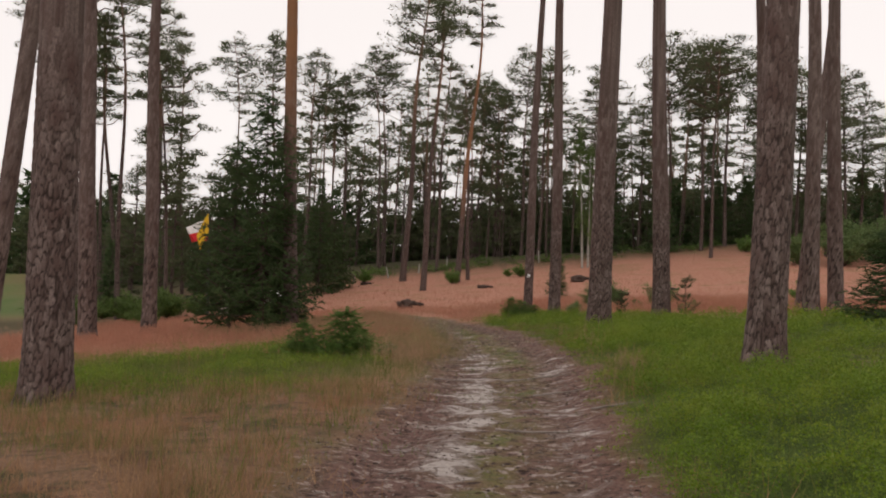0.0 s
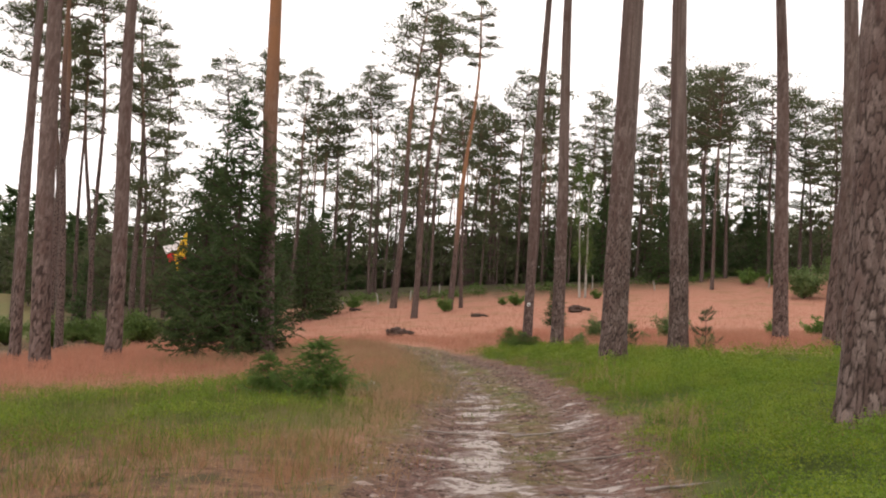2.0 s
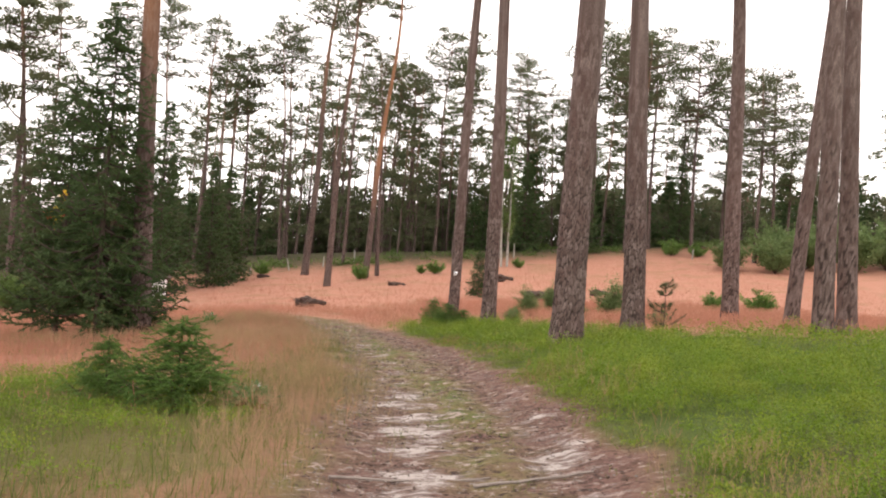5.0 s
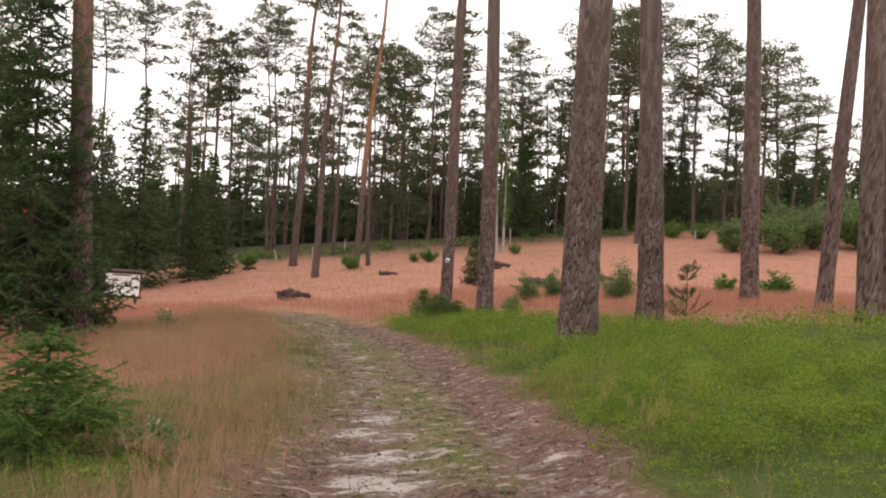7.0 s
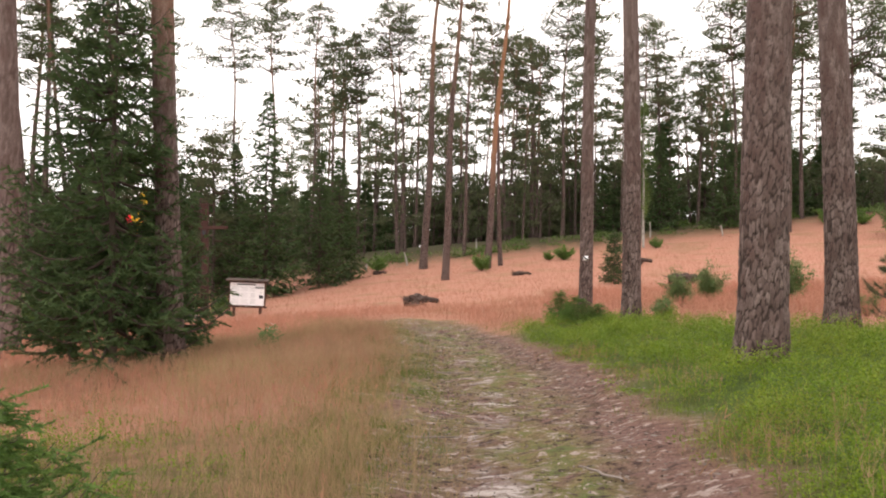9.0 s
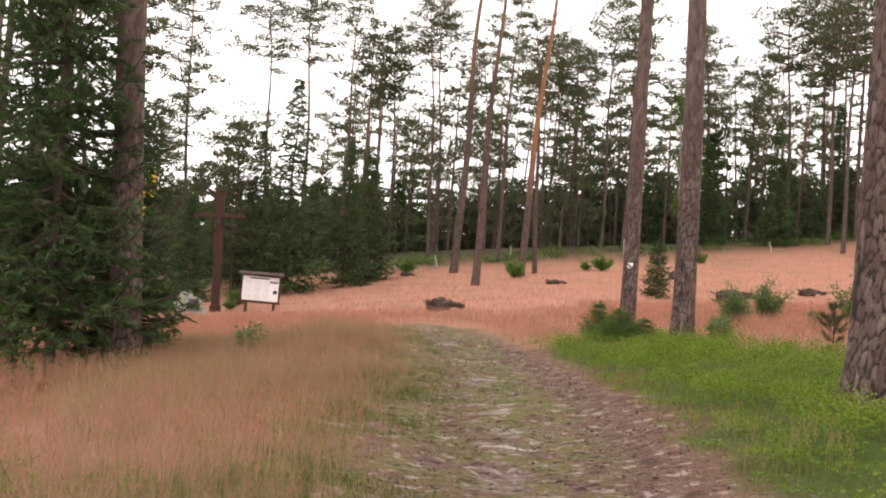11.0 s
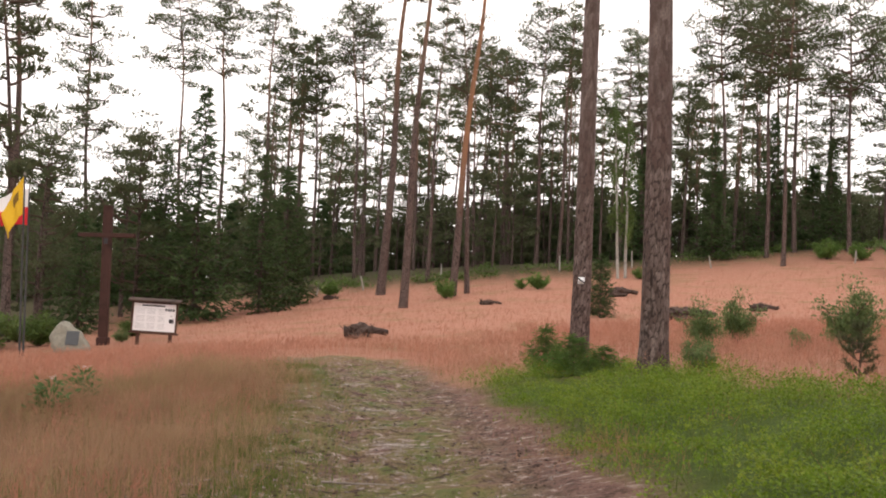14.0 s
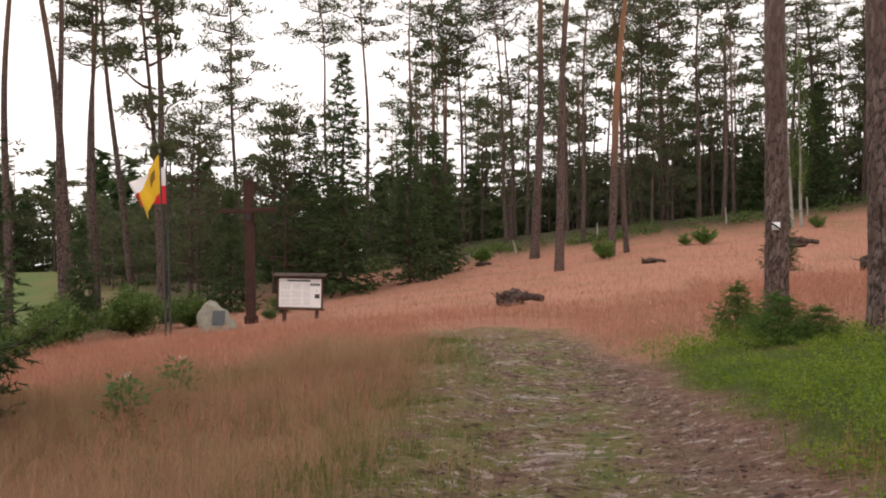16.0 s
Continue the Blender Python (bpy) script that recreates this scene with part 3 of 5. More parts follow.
far_pine(-13.48, 87.80, 0.33, 20.5, 1.5, 1, 5, 1.9)
far_pine(-10.43, 94.92, 0.32, 18.6, -1.3, 3, 7, 2.8)
far_pine(-6.49, 90.08, 0.30, 20.3, -2.3, 3, 5, 2.6)
far_pine(-6.05, 92.10, 0.31, 20.0, -1.9, 1, 6, 2.3)
far_pine(7.66, 94.68, 0.36, 20.1, 0.2, 3, 6, 2.6)
far_pine(8.98, 90.69, 0.34, 18.4, 1.7, 1, 6, 2.3)
far_pine(5.20, 98.60, 0.38, 17.4, -0.7, 3, 6, 3.2)
far_pine(17.00, 99.05, 0.38, 19.8, -2.0, 5, 10, 2.9)
far_pine(28.76, 103.56, 0.30, 21.5, -3.4, 3, 7, 3.0)
far_pine(33.31, 99.73, 0.38, 17.4, -1.2, 5, 9, 3.2)
far_pine(-2.13, 105.32, 0.31, 19.7, -4.6, 1, 6, 2.2)
far_pine(2.94, 102.51, 0.35, 19.0, 3.3, 3, 6, 2.8)
far_pine(24.8, 90.5, 0.36, 20.5, 0.3, 3, 8.0, 3.7)
far_pine(31.5, 91.5, 0.36, 20.3, -0.8, 3, 8.0, 3.5)
far_pine(35.0, 93.0, 0.36, 18.8, 0.6, 3, 8.5, 3.5)
far_pine(34.3, 83.8, 0.36, 18.0, 0.5, 5, 9.5, 3.2)
far_pine(37.5, 87.5, 0.36, 18.3, -1.0, 0, 9.0, 3.4)
far_pine(43.7, 92.9, 0.34, 15.0, 1.0, 5, 8.0, 3.0)
far_pine(35.6, 91.7, 0.32, 15.5, -2.0, 2, 10.0, 3.0)
far_pine(39.7, 89.3, 0.32, 14.7, 1.5, 5, 9.0, 3.0)
far_pine(24.5, 86.0, 0.34, 20.0, 0.5, 3, 7.0, 3.2)
far_pine(20.0, 97.0, 0.30, 15.5, 1.0, 5, 8.0, 2.6)
far_pine(-23.5, 63.5, 0.30, 19.0, -2.0, 4, 6.0, 1.8)
far_pine(14.5, 95.0, 0.30, 18.0, 1.0, 5, 9, 2.4)
far_pine(-18.5, 63.0, 0.25, 9.0, 0.5, 5, 8.3, 2.4)
far_pine(-15.6, 68.0, 0.25, 10.0, -0.5, 0, 9.2, 2.6)
far_pine(-21.4, 70.0, 0.25, 10.6, 1.0, 5, 9.8, 2.7)
far_pine(-17.9, 72.5, 0.25, 9.8, 0.0, 0, 9.2, 2.5)
far_pine(-24.6, 73.0, 0.25, 10.4, 0.0, 5, 9.8, 2.5)


def spruce(seed, h, reach, whorls, arms, twig_n, needle_n, n_len, n_wid, trunk_d, low=0.05, sag=0.25, gaps=0.08, power=0.8, leader=0.0, thick=1.0):
    """Stem and branches (quads) and needles (triangles) of a spruce with its foot at z = 0."""
    r = np.random.default_rng(seed)
    z = np.linspace(-0.2, h, 14)
    wood = [tube(np.stack([0.01 * z * np.sin(z + seed), 0.01 * z * np.cos(z * 0.8), z], -1), np.maximum(trunk_d / 2 * (1 - z / h * 0.97), 0.004), 8)]
    cs, ds = [], []
    for w in range(whorls):
        q = (w + 0.3 + 0.5 * r.random()) / whorls
        zz0 = h * (low + (0.985 - low) * q)
        for a in range(arms):
            if r.random() < gaps:
                continue
            az = a * 2 * math.pi / arms + w * 1.1 + r.normal() * 0.25
            zz = zz0 + r.normal() * h / whorls * 0.35
            length = reach * ((1 - q) ** power + 0.02) * (0.72 + 0.42 * r.random())
            s = np.linspace(0, 1, 6)
            out = np.array([math.cos(az), math.sin(az), 0])
            lift = (0.35 * q - sag * (1 - q)) * length
            path = np.array([0, 0, zz]) + s[:, None] * out * length + np.array([0, 0, 1.0]) * (lift * s + 0.22 * length * s ** 3 - 0.12 * length * np.sin(math.pi * s))[:, None]
            wood.append(tube(path, np.linspace(0.016, 0.004, 6) * (0.5 + length) * thick, 3))
            side = np.cross(out, [0, 0, 1.0])
            n_t = max(3, int(twig_n * length / reach) + 2)
            for t in range(n_t):
                u = 0.12 + 0.88 * (t + r.random() * 0.6) / n_t
                p0 = np.array([np.interp(u, s, path[:, k]) for k in range(3)])
                sgn = 1 if t % 2 else -1
                td = unit(out * 0.75 + side * sgn * (0.8 + 0.3 * r.random()) + np.array([0, 0, -0.2 + 0.45 * r.normal()]))
                tl = (0.14 + 0.34 * length * (1.05 - u)) * (0.7 + 0.5 * r.random())
                k = max(4, int(needle_n * tl))
                e = r.random(k)
                cs.append(p0 + td * (tl * e)[:, None])
                ds.append(unit(td * 0.9 + r.normal(size=(k, 3)) * [0.6, 0.6, 0.32]))
    if leader:
        k = int(needle_n * 2.2 * leader)
        e = r.random(k)
        cs.append(np.stack([0.01 * h * np.sin(h + seed) + 0 * e, 0 * e, h - leader * e], -1))
        ds.append(unit(r.normal(size=(k, 3)) + [0, 0, 0.9]))
    c, d = np.concatenate(cs), np.concatenate(ds)
    v, f = needles(c, d, n_len * (0.6 + 0.8 * r.random(len(c))), np.full(len(c), n_wid), r)
    return joined(wood), (v, f)


def spruce_thing(name, label, x, y, geo, needle, lean=0.0, turn=0.0, group="", size=1.0):
    root = tagged(stand(name, x, y, lean), label, "spruce tree", group)
    full = size if isinstance(size, tuple) else (size,) * 3
    part("trunk", geo[0], root, rot=(0, 0, turn), scale=full)
    part("crown", geo[1], root, rot=(0, 0, turn), scale=full)
    return root


def spruce_meshes(needle, *args, **kw):
    (wv, wf), (lv, lf) = spruce(*args, **kw)
    return mesh_of("spruce_wood", wv, wf, M_SPRUCE_BARK, True), mesh_of("spruce_needles", lv, lf, needle)


BIG_SPRUCE = spruce_meshes(M_SPRUCE, 3, 6.6, 1.85, 22, 8, 14, 74, 0.115, 0.031, 0.16, low=0.10, sag=0.26, gaps=0.2, power=0.56, leader=0.5)
MID_SPRUCE = spruce_meshes(M_SPRUCE, 5, 12.0, 2.9, 30, 7, 7, 16, 0.30, 0.11, 0.24, low=0.04, gaps=0.15, power=0.95)
SMALL_SPRUCE = spruce_meshes(M_SPRUCE, 6, 8.0, 2.1, 24, 7, 7, 20, 0.28, 0.10, 0.18, low=0.03, gaps=0.15, power=0.95)
YOUNG_SPRUCE = spruce_meshes(M_YOUNG, 8, 1.0, 0.66, 8, 9, 13, 560, 0.030, 0.0075, 0.03, low=0.03, sag=-0.08, gaps=0.06, power=0.9, leader=0.42, thick=0.45)

spruce_thing("spruce_tree", "dense dark green spruce with low drooping branches", -5.36, 27.5, BIG_SPRUCE, M_SPRUCE, -1.0, size=(1.0, 1.0, 1.1))
spruce_thing("spruce_tree", "dark spruce crowded against another spruce and a pine", -6.6, 28.8, BIG_SPRUCE, M_SPRUCE, 0, 2.0, size=0.9)
spruce_thing("spruce_tree", "lower dark spruce growing beside a pine trunk", -5.0, 29.0, BIG_SPRUCE, M_SPRUCE, 0, 4.0, size=0.6)
SP_G = "dark spruces behind the heath"
for x, y, g, s, t in ((-12.15, 66.8, 0, 1.02, 0.3), (-9.6, 70.5, 0, 0.74, 2.0), (-14.6, 69.0, 0, 0.80, 4.0), (-9.07, 75.0, 1, 1.08, 1.0),
                      (-17.65, 77.7, 1, 0.9, 2.6), (20.87, 91.2, 0, 0.82, 0.7), (27.3, 96.5, 0, 0.98, 1.9), (-21.2, 81.6, 1, 0.9, 3.3),
                      (-15.9, 61.5, 1, 0.72, 5.0), (-20.5, 57.0, 1, 0.62, 0.2), (31.5, 95.0, 0, 0.75, 2.9), (16.0, 94.0, 1, 1.1, 3.9)):
    spruce_thing("spruce_tree", "dark green spruce standing behind the grassy heath", x, y, (MID_SPRUCE, SMALL_SPRUCE)[g], M_SPRUCE, 0, t, SP_G, s)

spruce_thing("young_spruce", "knee-high bright green young spruce beside the track", -1.75, 16.85, YOUNG_SPRUCE, M_YOUNG, 0, 0.4, size=(1.16, 1.16, 0.96))
spruce_thing("young_spruce", "small green young spruce beside a larger one", -2.55, 17.2, YOUNG_SPRUCE, M_YOUNG, 0, 2.4, size=(0.72, 0.72, 0.74))


# ---------------------------------------------------------------- shrubs
def bush_geo(seed, r, h, n, leaf, lobes=9, stems=9):
    """Stems (quads) and leaves (quads) of an uneven shrub with its foot at z = 0: shoots that fan out, leafy along their twigs."""
    g = np.random.default_rng(seed)
    wood, cs, ds = [], [], []
    for k in range(lobes):
        a, q = g.random() * 6.28, g.random() ** 0.6 * 0.9
        tall = h * (0.45 + 0.55 * g.random()) * (1.08 - 0.5 * q)
        tip = np.array([math.cos(a) * q * r, math.sin(a) * q * r, tall])
        s = np.linspace(0, 1, 6)[:, None]
        path = tip * np.concatenate([s ** 1.4, s ** 1.4, s], 1) + g.normal(size=(6, 3)) * 0.03 * h * s
        wood.append(tube(path, np.linspace(0.012, 0.003, 6) * (0.6 + h), 4))
        twigs = 11
        m = max(3, n // lobes // twigs)
        for t in range(twigs):
            u = 0.15 + 0.85 * (t + g.random()) / twigs
            p0 = np.array([np.interp(u, s[:, 0], path[:, i]) for i in range(3)])
            b = g.random() * 6.28
            out = unit(np.array([math.cos(b), math.sin(b), 0.35 + 0.4 * g.random()]))
            length = (0.30 * r + 0.10 * h) * (1.15 - 0.75 * u) * (0.6 + 0.7 * g.random())
            e = g.random(m) ** 0.7
            p = p0 + out * (length * e)[:, None] + g.normal(size=(m, 3)) * 0.055 * (r + h) * (0.35 + 0.65 * e)[:, None] * 0.7
            p[:, 2] = np.maximum(p[:, 2], 0.02)
            cs.append(p)
            ds.append(unit(out + [0, 0, 0.3] + g.normal(size=(m, 3)) * 0.6))
    c, d = np.concatenate(cs), np.concatenate(ds)
    return joined(wood), diamonds(c, d, leaf * (0.6 + 0.8 * g.random(len(c))), leaf * 0.42 * (0.7 + 0.6 * g.random(len(c))), g)


def bush_meshes(mat, *args, **kw):
    (wv, wf), (lv, lf) = bush_geo(*args, **kw)
    return mesh_of("shrub_stems", wv, wf, M_LIMB, True), mesh_of("shrub_leaves", lv, lf, mat)


def bush(name, label, x, y, geo, turn=0.0, size=(1, 1, 1), category="shrub", group=""):
    root = tagged(stand(name, x, y), label, category, group)
    part("stem_cluster", geo[0], root, rot=(0, 0, turn), scale=size)
    part("foliage", geo[1], root, rot=(0, 0, turn), scale=size)
    return root


SHRUB_A = bush_meshes(M_SHRUB, 21, 0.85, 1.3, 4200, 0.07, lobes=12)
SHRUB_B = bush_meshes(M_SHRUB, 22, 0.65, 1.1, 3000, 0.07, lobes=9)
DARK_BUSH = bush_meshes(M_YOUNG, 23, 0.75, 0.9, 2600, 0.10, lobes=9)
UNDER_BUSH = bush_meshes(M_BIRCH, 26, 2.4, 3.4, 4200, 0.28, lobes=26)
TALL_SHRUB = bush_meshes(M_SHRUB, 24, 2.6, 4.2, 5200, 0.30, lobes=24)
SAPLING = spruce_meshes(M_SPRUCE, 14, 2.6, 0.72, 17, 7, 6, 60, 0.10, 0.03, 0.06, low=0.04, sag=-0.05, gaps=0.06, power=0.6)
for x, y, z, k, s in ((6.25, 38.9, 0, 0, 0.85), (7.5, 41.0, 0, 1, 0.95), (4.7, 33.4, 1, 2, 0.62), (8.75, 37.9, 0, 3, 1.12), (8.0, 38.6, 1, 4, 0.55), (5.0, 35.2, 1, 5, 0.6), (8.3, 31.4, 1, 6, 0.6), (9.6, 40.3, 1, 7, 0.7), (-11.2, 54.0, 1, 8, 0.66)):
    bush("shrub", "pale green leafy shrub growing in reddish grass", x, y, (SHRUB_A, SHRUB_B)[z], k * 1.3, (s, s, s), group="green shrubs in the grass")
for x, y, wide, tall, k in ((2.6, 36.0, 0.75, 0.85, 0), (2.85, 34.2, 0.95, 0.72, 2), (3.3, 34.0, 0.7, 0.5, 3)):
    spruce_thing("young_spruce", "bushy bright green young spruce at a pine's foot", x, y, YOUNG_SPRUCE, M_YOUNG, 0, k * 1.9, "young spruces by the pine", (wide, wide, tall))
spruce_thing("young_spruce", "dark green sapling spruce in reddish grass", 6.9, 57.1, SAPLING, M_YOUNG, 0, 0.7)
spruce_thing("young_spruce", "broad dark green spruce bush standing in bilberry", 9.95, 20.5, SAPLING, M_YOUNG, 0, 1.9, size=(1.55, 1.55, 0.88))
for x, y, s, k in ((0.65, 73.5, 1.3, 0), (6.3, 77.5, 1.2, 1), (5.3, 78.0, 0.8, 5), (-6.9, 79.0, 1.3, 2), (28.4, 88.1, 1.7, 3), (30.5, 87.0, 1.4, 4), (13.5, 82.0, 0.9, 6), (17.5, 45.5, 1.2, 7), (16.0, 47.0, 1.0, 8)):
    bush("shrub", "dark green bushy young conifer in reddish grass", x, y, DARK_BUSH, k * 1.1, (s, s, s), group="dark bushes on the heath")
for x, y, s, k in ((30.2, 79.5, 0.75, 9), (33.5, 78, 0.9, 0), (37.0, 80, 1.0, 1), (40.5, 79, 1.05, 2), (44.0, 80, 1.1, 3), (47.5, 78, 1.1, 4), (51, 77, 1.15, 5), (55, 76, 1.2, 6), (35.5, 83, 1.0, 7), (42, 84, 1.1, 8)):
    bush("tall_shrub", "broad pale green willow shrub at the heath edge", x, y, TALL_SHRUB, k * 1.7, (s, s, s), group="willow shrubs at the edge")
for x, y, s, k in ((-18.2, 55.6, 0.42, 1), (-20.0, 54.5, 0.5, 2), (-16.5, 57.0, 0.4, 3), (-22.5, 52, 0.55, 4), (-15.0, 46.0, 0.4, 5), (-13.6, 42.5, 0.35, 6), (-12.0, 57.3, 0.3, 7), (-17.2, 50.5, 0.6, 8), (-15.2, 51.5, 0.58, 9), (-16.4, 53.6, 0.65, 10), (-14.2, 53.8, 0.48, 11), (-19.0, 48.5, 0.6, 12), (-16.0, 48.3, 0.5, 13), (-17.8, 46.2, 0.5, 14)):
    bush("shrub", "green leafy undergrowth bush at the wood edge", x, y, UNDER_BUSH, k * 1.3, (s, s, s * 0.8), group="undergrowth at the wood edge")


def young_pine(x, y, h, seed):
    """A waist-high pine: a thin stem with whorls of upturned arms that end in needle tufts."""
    r = np.random.default_rng(seed)
    root = tagged(stand("young_pine", x, y, r.normal() * 3), "thin young pine with sparse needle tufts in grass", "young pine", "young pines in the grass")
    z = np.linspace(-0.1, h, 8)
    wood, cs, ds = [tube(np.stack([0.03 * np.sin(z * 3), 0 * z, z], -1), np.linspace(0.02, 0.006, 8), 6)], [], []
    for w in range(5):
        zz = h * (0.28 + 0.17 * w + 0.05 * r.normal())
        for a in range(5):
            az = a * 1.257 + w * 0.6 + r.normal() * 0.5
            length = h * (0.42 - 0.06 * w) * (0.35 + 0.9 * r.random())
            s = np.linspace(0, 1, 5)[:, None]
            path = np.array([[0, 0, zz]]) + np.array([[math.cos(az), math.sin(az), 0.1 + 0.25 * r.normal()]]) * s * length + np.array([[0, 0, 0.45]]) * length * s ** 2
            wood.append(tube(path, np.linspace(0.009, 0.004, 5), 4))
            e = 0.4 + 0.6 * r.random(70)
            cs.append(np.stack([np.interp(e, s[:, 0], path[:, k]) for k in range(3)], -1))
            ds.append(unit(r.normal(size=(70, 3)) * 0.8 + unit(path[-1] - path[2])))
    cs.append(np.stack([0 * z[:1].repeat(60), 0 * z[:1].repeat(60), h * (0.85 + 0.15 * r.random(60))], -1))
    ds.append(unit(r.normal(size=(60, 3)) + [0, 0, 1.0]))
    c, d = np.concatenate(cs), np.concatenate(ds)
    part("stem", mesh_of("stem", *joined(wood), M_LIMB, True), root)
    part("crown", mesh_of("crown", *needles(c, d, 0.07 + 0.05 * r.random(len(c)), np.full(len(c), 0.010), r), M_PINE), root)


for x, y, h, k in ((7.2, 27.9, 1.15, 1), (5.9, 31.0, 0.7, 2)):
    young_pine(x, y, h, 300 + k)


def birch(x, y, h):
    """A slim birch with pale stems and hanging foliage."""
    root = tagged(stand("birch_tree", x, y, -1.5), "slim birch with pale stems and hanging leaves", "birch tree")
    r = np.random.default_rng(77)
    cs = []
    for k in range(2):
        z = np.linspace(-0.2, h * (1 - 0.1 * k), 12)
        path = np.stack([0.5 * k + 0.04 * z * (k - 0.5), 0.1 * np.sin(z), z], -1)
        part("trunk", mesh_of("birch_stem", *tube(path, 0.10 * (1 - 0.9 * z.clip(0) / h) + 0.01, 8), M_PALE, True), root)
        for b in range(26):
            q = 0.3 + 0.7 * r.random()
            p = np.array([np.interp(q, z / z[-1], path[:, i]) for i in range(3)])
            d = np.array([math.cos(b * 2.4), math.sin(b * 2.4), 0]) * (1.5 - q) * 1.2 * r.random()
            drop = np.linspace(0, 1, 16)[:, None]
            cs.append(p + d * drop ** 0.5 + np.array([0, 0, -1.0]) * drop * (0.8 + r.random()))
    c = np.repeat(np.concatenate(cs), 7, 0)
    c = c + r.normal(size=c.shape) * 0.12
    d = unit(r.normal(size=c.shape) + [0, 0, -0.8])
    part("crown", mesh_of("birch_leaves", *diamonds(c, d, np.full(len(c), 0.15), np.full(len(c), 0.07), r), M_BIRCH), root)


birch(12.2, 82.9, 13.5)


# ---------------------------------------------------------------- far woods, past counting
def far_woods():
    r = np.random.default_rng(5)
    quads_wood, tris_pine, tris = [], [], []
    _, (nv, nf) = spruce(61, 9.0, 2.6, 14, 5, 3, 2, 0.66, 0.28, 0.2, low=0.02, gaps=0.12, power=1.05)
    zs = np.linspace(0, 8.6, 5)
    sw, sf = tube(np.stack([0 * zs, 0 * zs, zs], -1), 0.12 * (1 - zs / 9), 5)
    crowns = [pine_crown(70 + k, hh, rr, 44, 13, 0.42, False) for k, (hh, rr) in enumerate(((7, 2.4), (5.5, 2.6), (9, 2.2)))]

    def spin(v, a, s, x, y, z0=0.0):
        c, q = math.cos(a), math.sin(a)
        return np.stack([(v[:, 0] * c - v[:, 1] * q) * s + x, (v[:, 0] * q + v[:, 1] * c) * s + y, v[:, 2] * s + z0], -1)

    def tree(x, y, pine_share, big=1.0, bushy=0.4):
        z, a = float(land(x, y)) - 0.1, r.random() * 6.28
        if -56 < x < 0.75 - 0.6 * (y - 22) and 58 < y < 104:
            return
        if r.random() < pine_share:
            h = 10.5 + 10.5 * r.random()
            (wv, wf), (lv, lf) = crowns[r.integers(3)]
            zz = np.linspace(0, h, 6)
            lean = r.normal() * 0.03
            quads_wood.append(tube(np.stack([x + zz * lean, np.full(6, y), zz + z], -1), (0.11 + 0.06 * r.random()) * (1 - 0.75 * zz / h), 6))
            top = h - wv[:, 2].max()
            quads_wood.append((spin(wv, a, 1, x + lean * h, y, z + top), wf))
            tris_pine.append((spin(lv, a, 1, x + lean * h, y, z + top), lf))
        elif r.random() < bushy:
            (wv, wf), (lv, lf) = crowns[r.integers(3)]
            s = (0.42 + 0.55 * r.random()) * big
            quads_wood.append((spin(wv, a, s, x, y, z + 0.6), wf))
            quads_wood.append((spin(sw, a, s, x, y, z), sf))
            tris_pine.append((spin(lv, a, s, x, y, z + 0.2), lf))
        else:
            s = (0.34 + 0.60 * r.random() ** 1.6) * big
            tris.append((spin(nv, a, s, x, y, z), nf))
            quads_wood.append((spin(sw, a, s, x, y, z), sf))

    for k in range(330):
        x = r.uniform(-60, 80)
        tree(x, 93 + 0.22 * min(x, 30) + r.random() ** 1.2 * 30, 0.27 if -14 < x < 34 else 0.0, 0.95, 0.7)
    for k in range(95):
        x = r.uniform(-26, 52)
        tree(x, 104 + 0.22 * min(x, 30) + r.random() * 40, 0.75, 1.0, 0.8)
    for k in range(20):
        x = r.uniform(-15, 36)
        tree(x, 89 + 0.22 * min(x, 30) + r.random() * 14, 1.0)
    for k in range(70):
        tree(r.uniform(-75, -12), r.uniform(118, 150), 0.0)
    for k in range(60):
        tree(r.uniform(-62, -27), r.uniform(30, 95), 0.12)
    for k in range(46):
        tree(r.uniform(-42, -17), r.uniform(70, 100), 0.0, 0.92)
    for k in range(80):
        tree(r.uniform(-92, -40), r.uniform(104.5, 120), 0.0, 1.55)
    for k in range(42):
        tree(r.uniform(13, 70), r.uniform(97, 120), 0.15, 1.2)
    for k in range(110):
        tree(r.uniform(-22, 44), r.uniform(112, 128), 0.0, 1.1, 0.7)
    thickets = [pine_crown(90 + k, hh, rr, 36, 9, 0.95, False) for k, (hh, rr) in enumerate(((8.5, 2.9), (7, 3.2), (10, 2.7)))]
    for k in range(340):
        x, y = r.uniform(-60, 85), r.uniform(106, 150)
        y += 0.22 * min(x, 30)
        if x < 0.75 - 0.6 * (y - 22) and y < 106:
            continue
        (wv, wf), (lv, lf) = thickets[k % 3]
        s, a, z = 0.55 + 0.42 * r.random(), r.random() * 6.28, float(land(x, y))
        quads_wood.append((spin(wv, a, s, x, y, z), wf))
        tris_pine.append((spin(lv, a, s, x, y, z - 0.3), lf))
    for k in range(20):
        tree(r.uniform(58, 90), r.uniform(20, 95), 0.1)
    # unseen trees behind the start, added to close the place and shape the light
    for k in range(26):
        tree(r.uniform(-50, 50), r.uniform(-70, -24), 0.6)
    root = tagged(new("far_woods"), "dark mixed pine and spruce forest beyond the heath", "forest", kind="stuff")
    root.empty_display_size = 0.3
    for name, geo, m in (("stems", quads_wood, M_BARK_FAR), ("pine_crowns", tris_pine, M_PINE), ("spruce_crowns", tris, M_SPRUCE)):
        tagged(part(name, mesh_of(name, *joined(geo), m), root), kind="stuff")


far_woods()


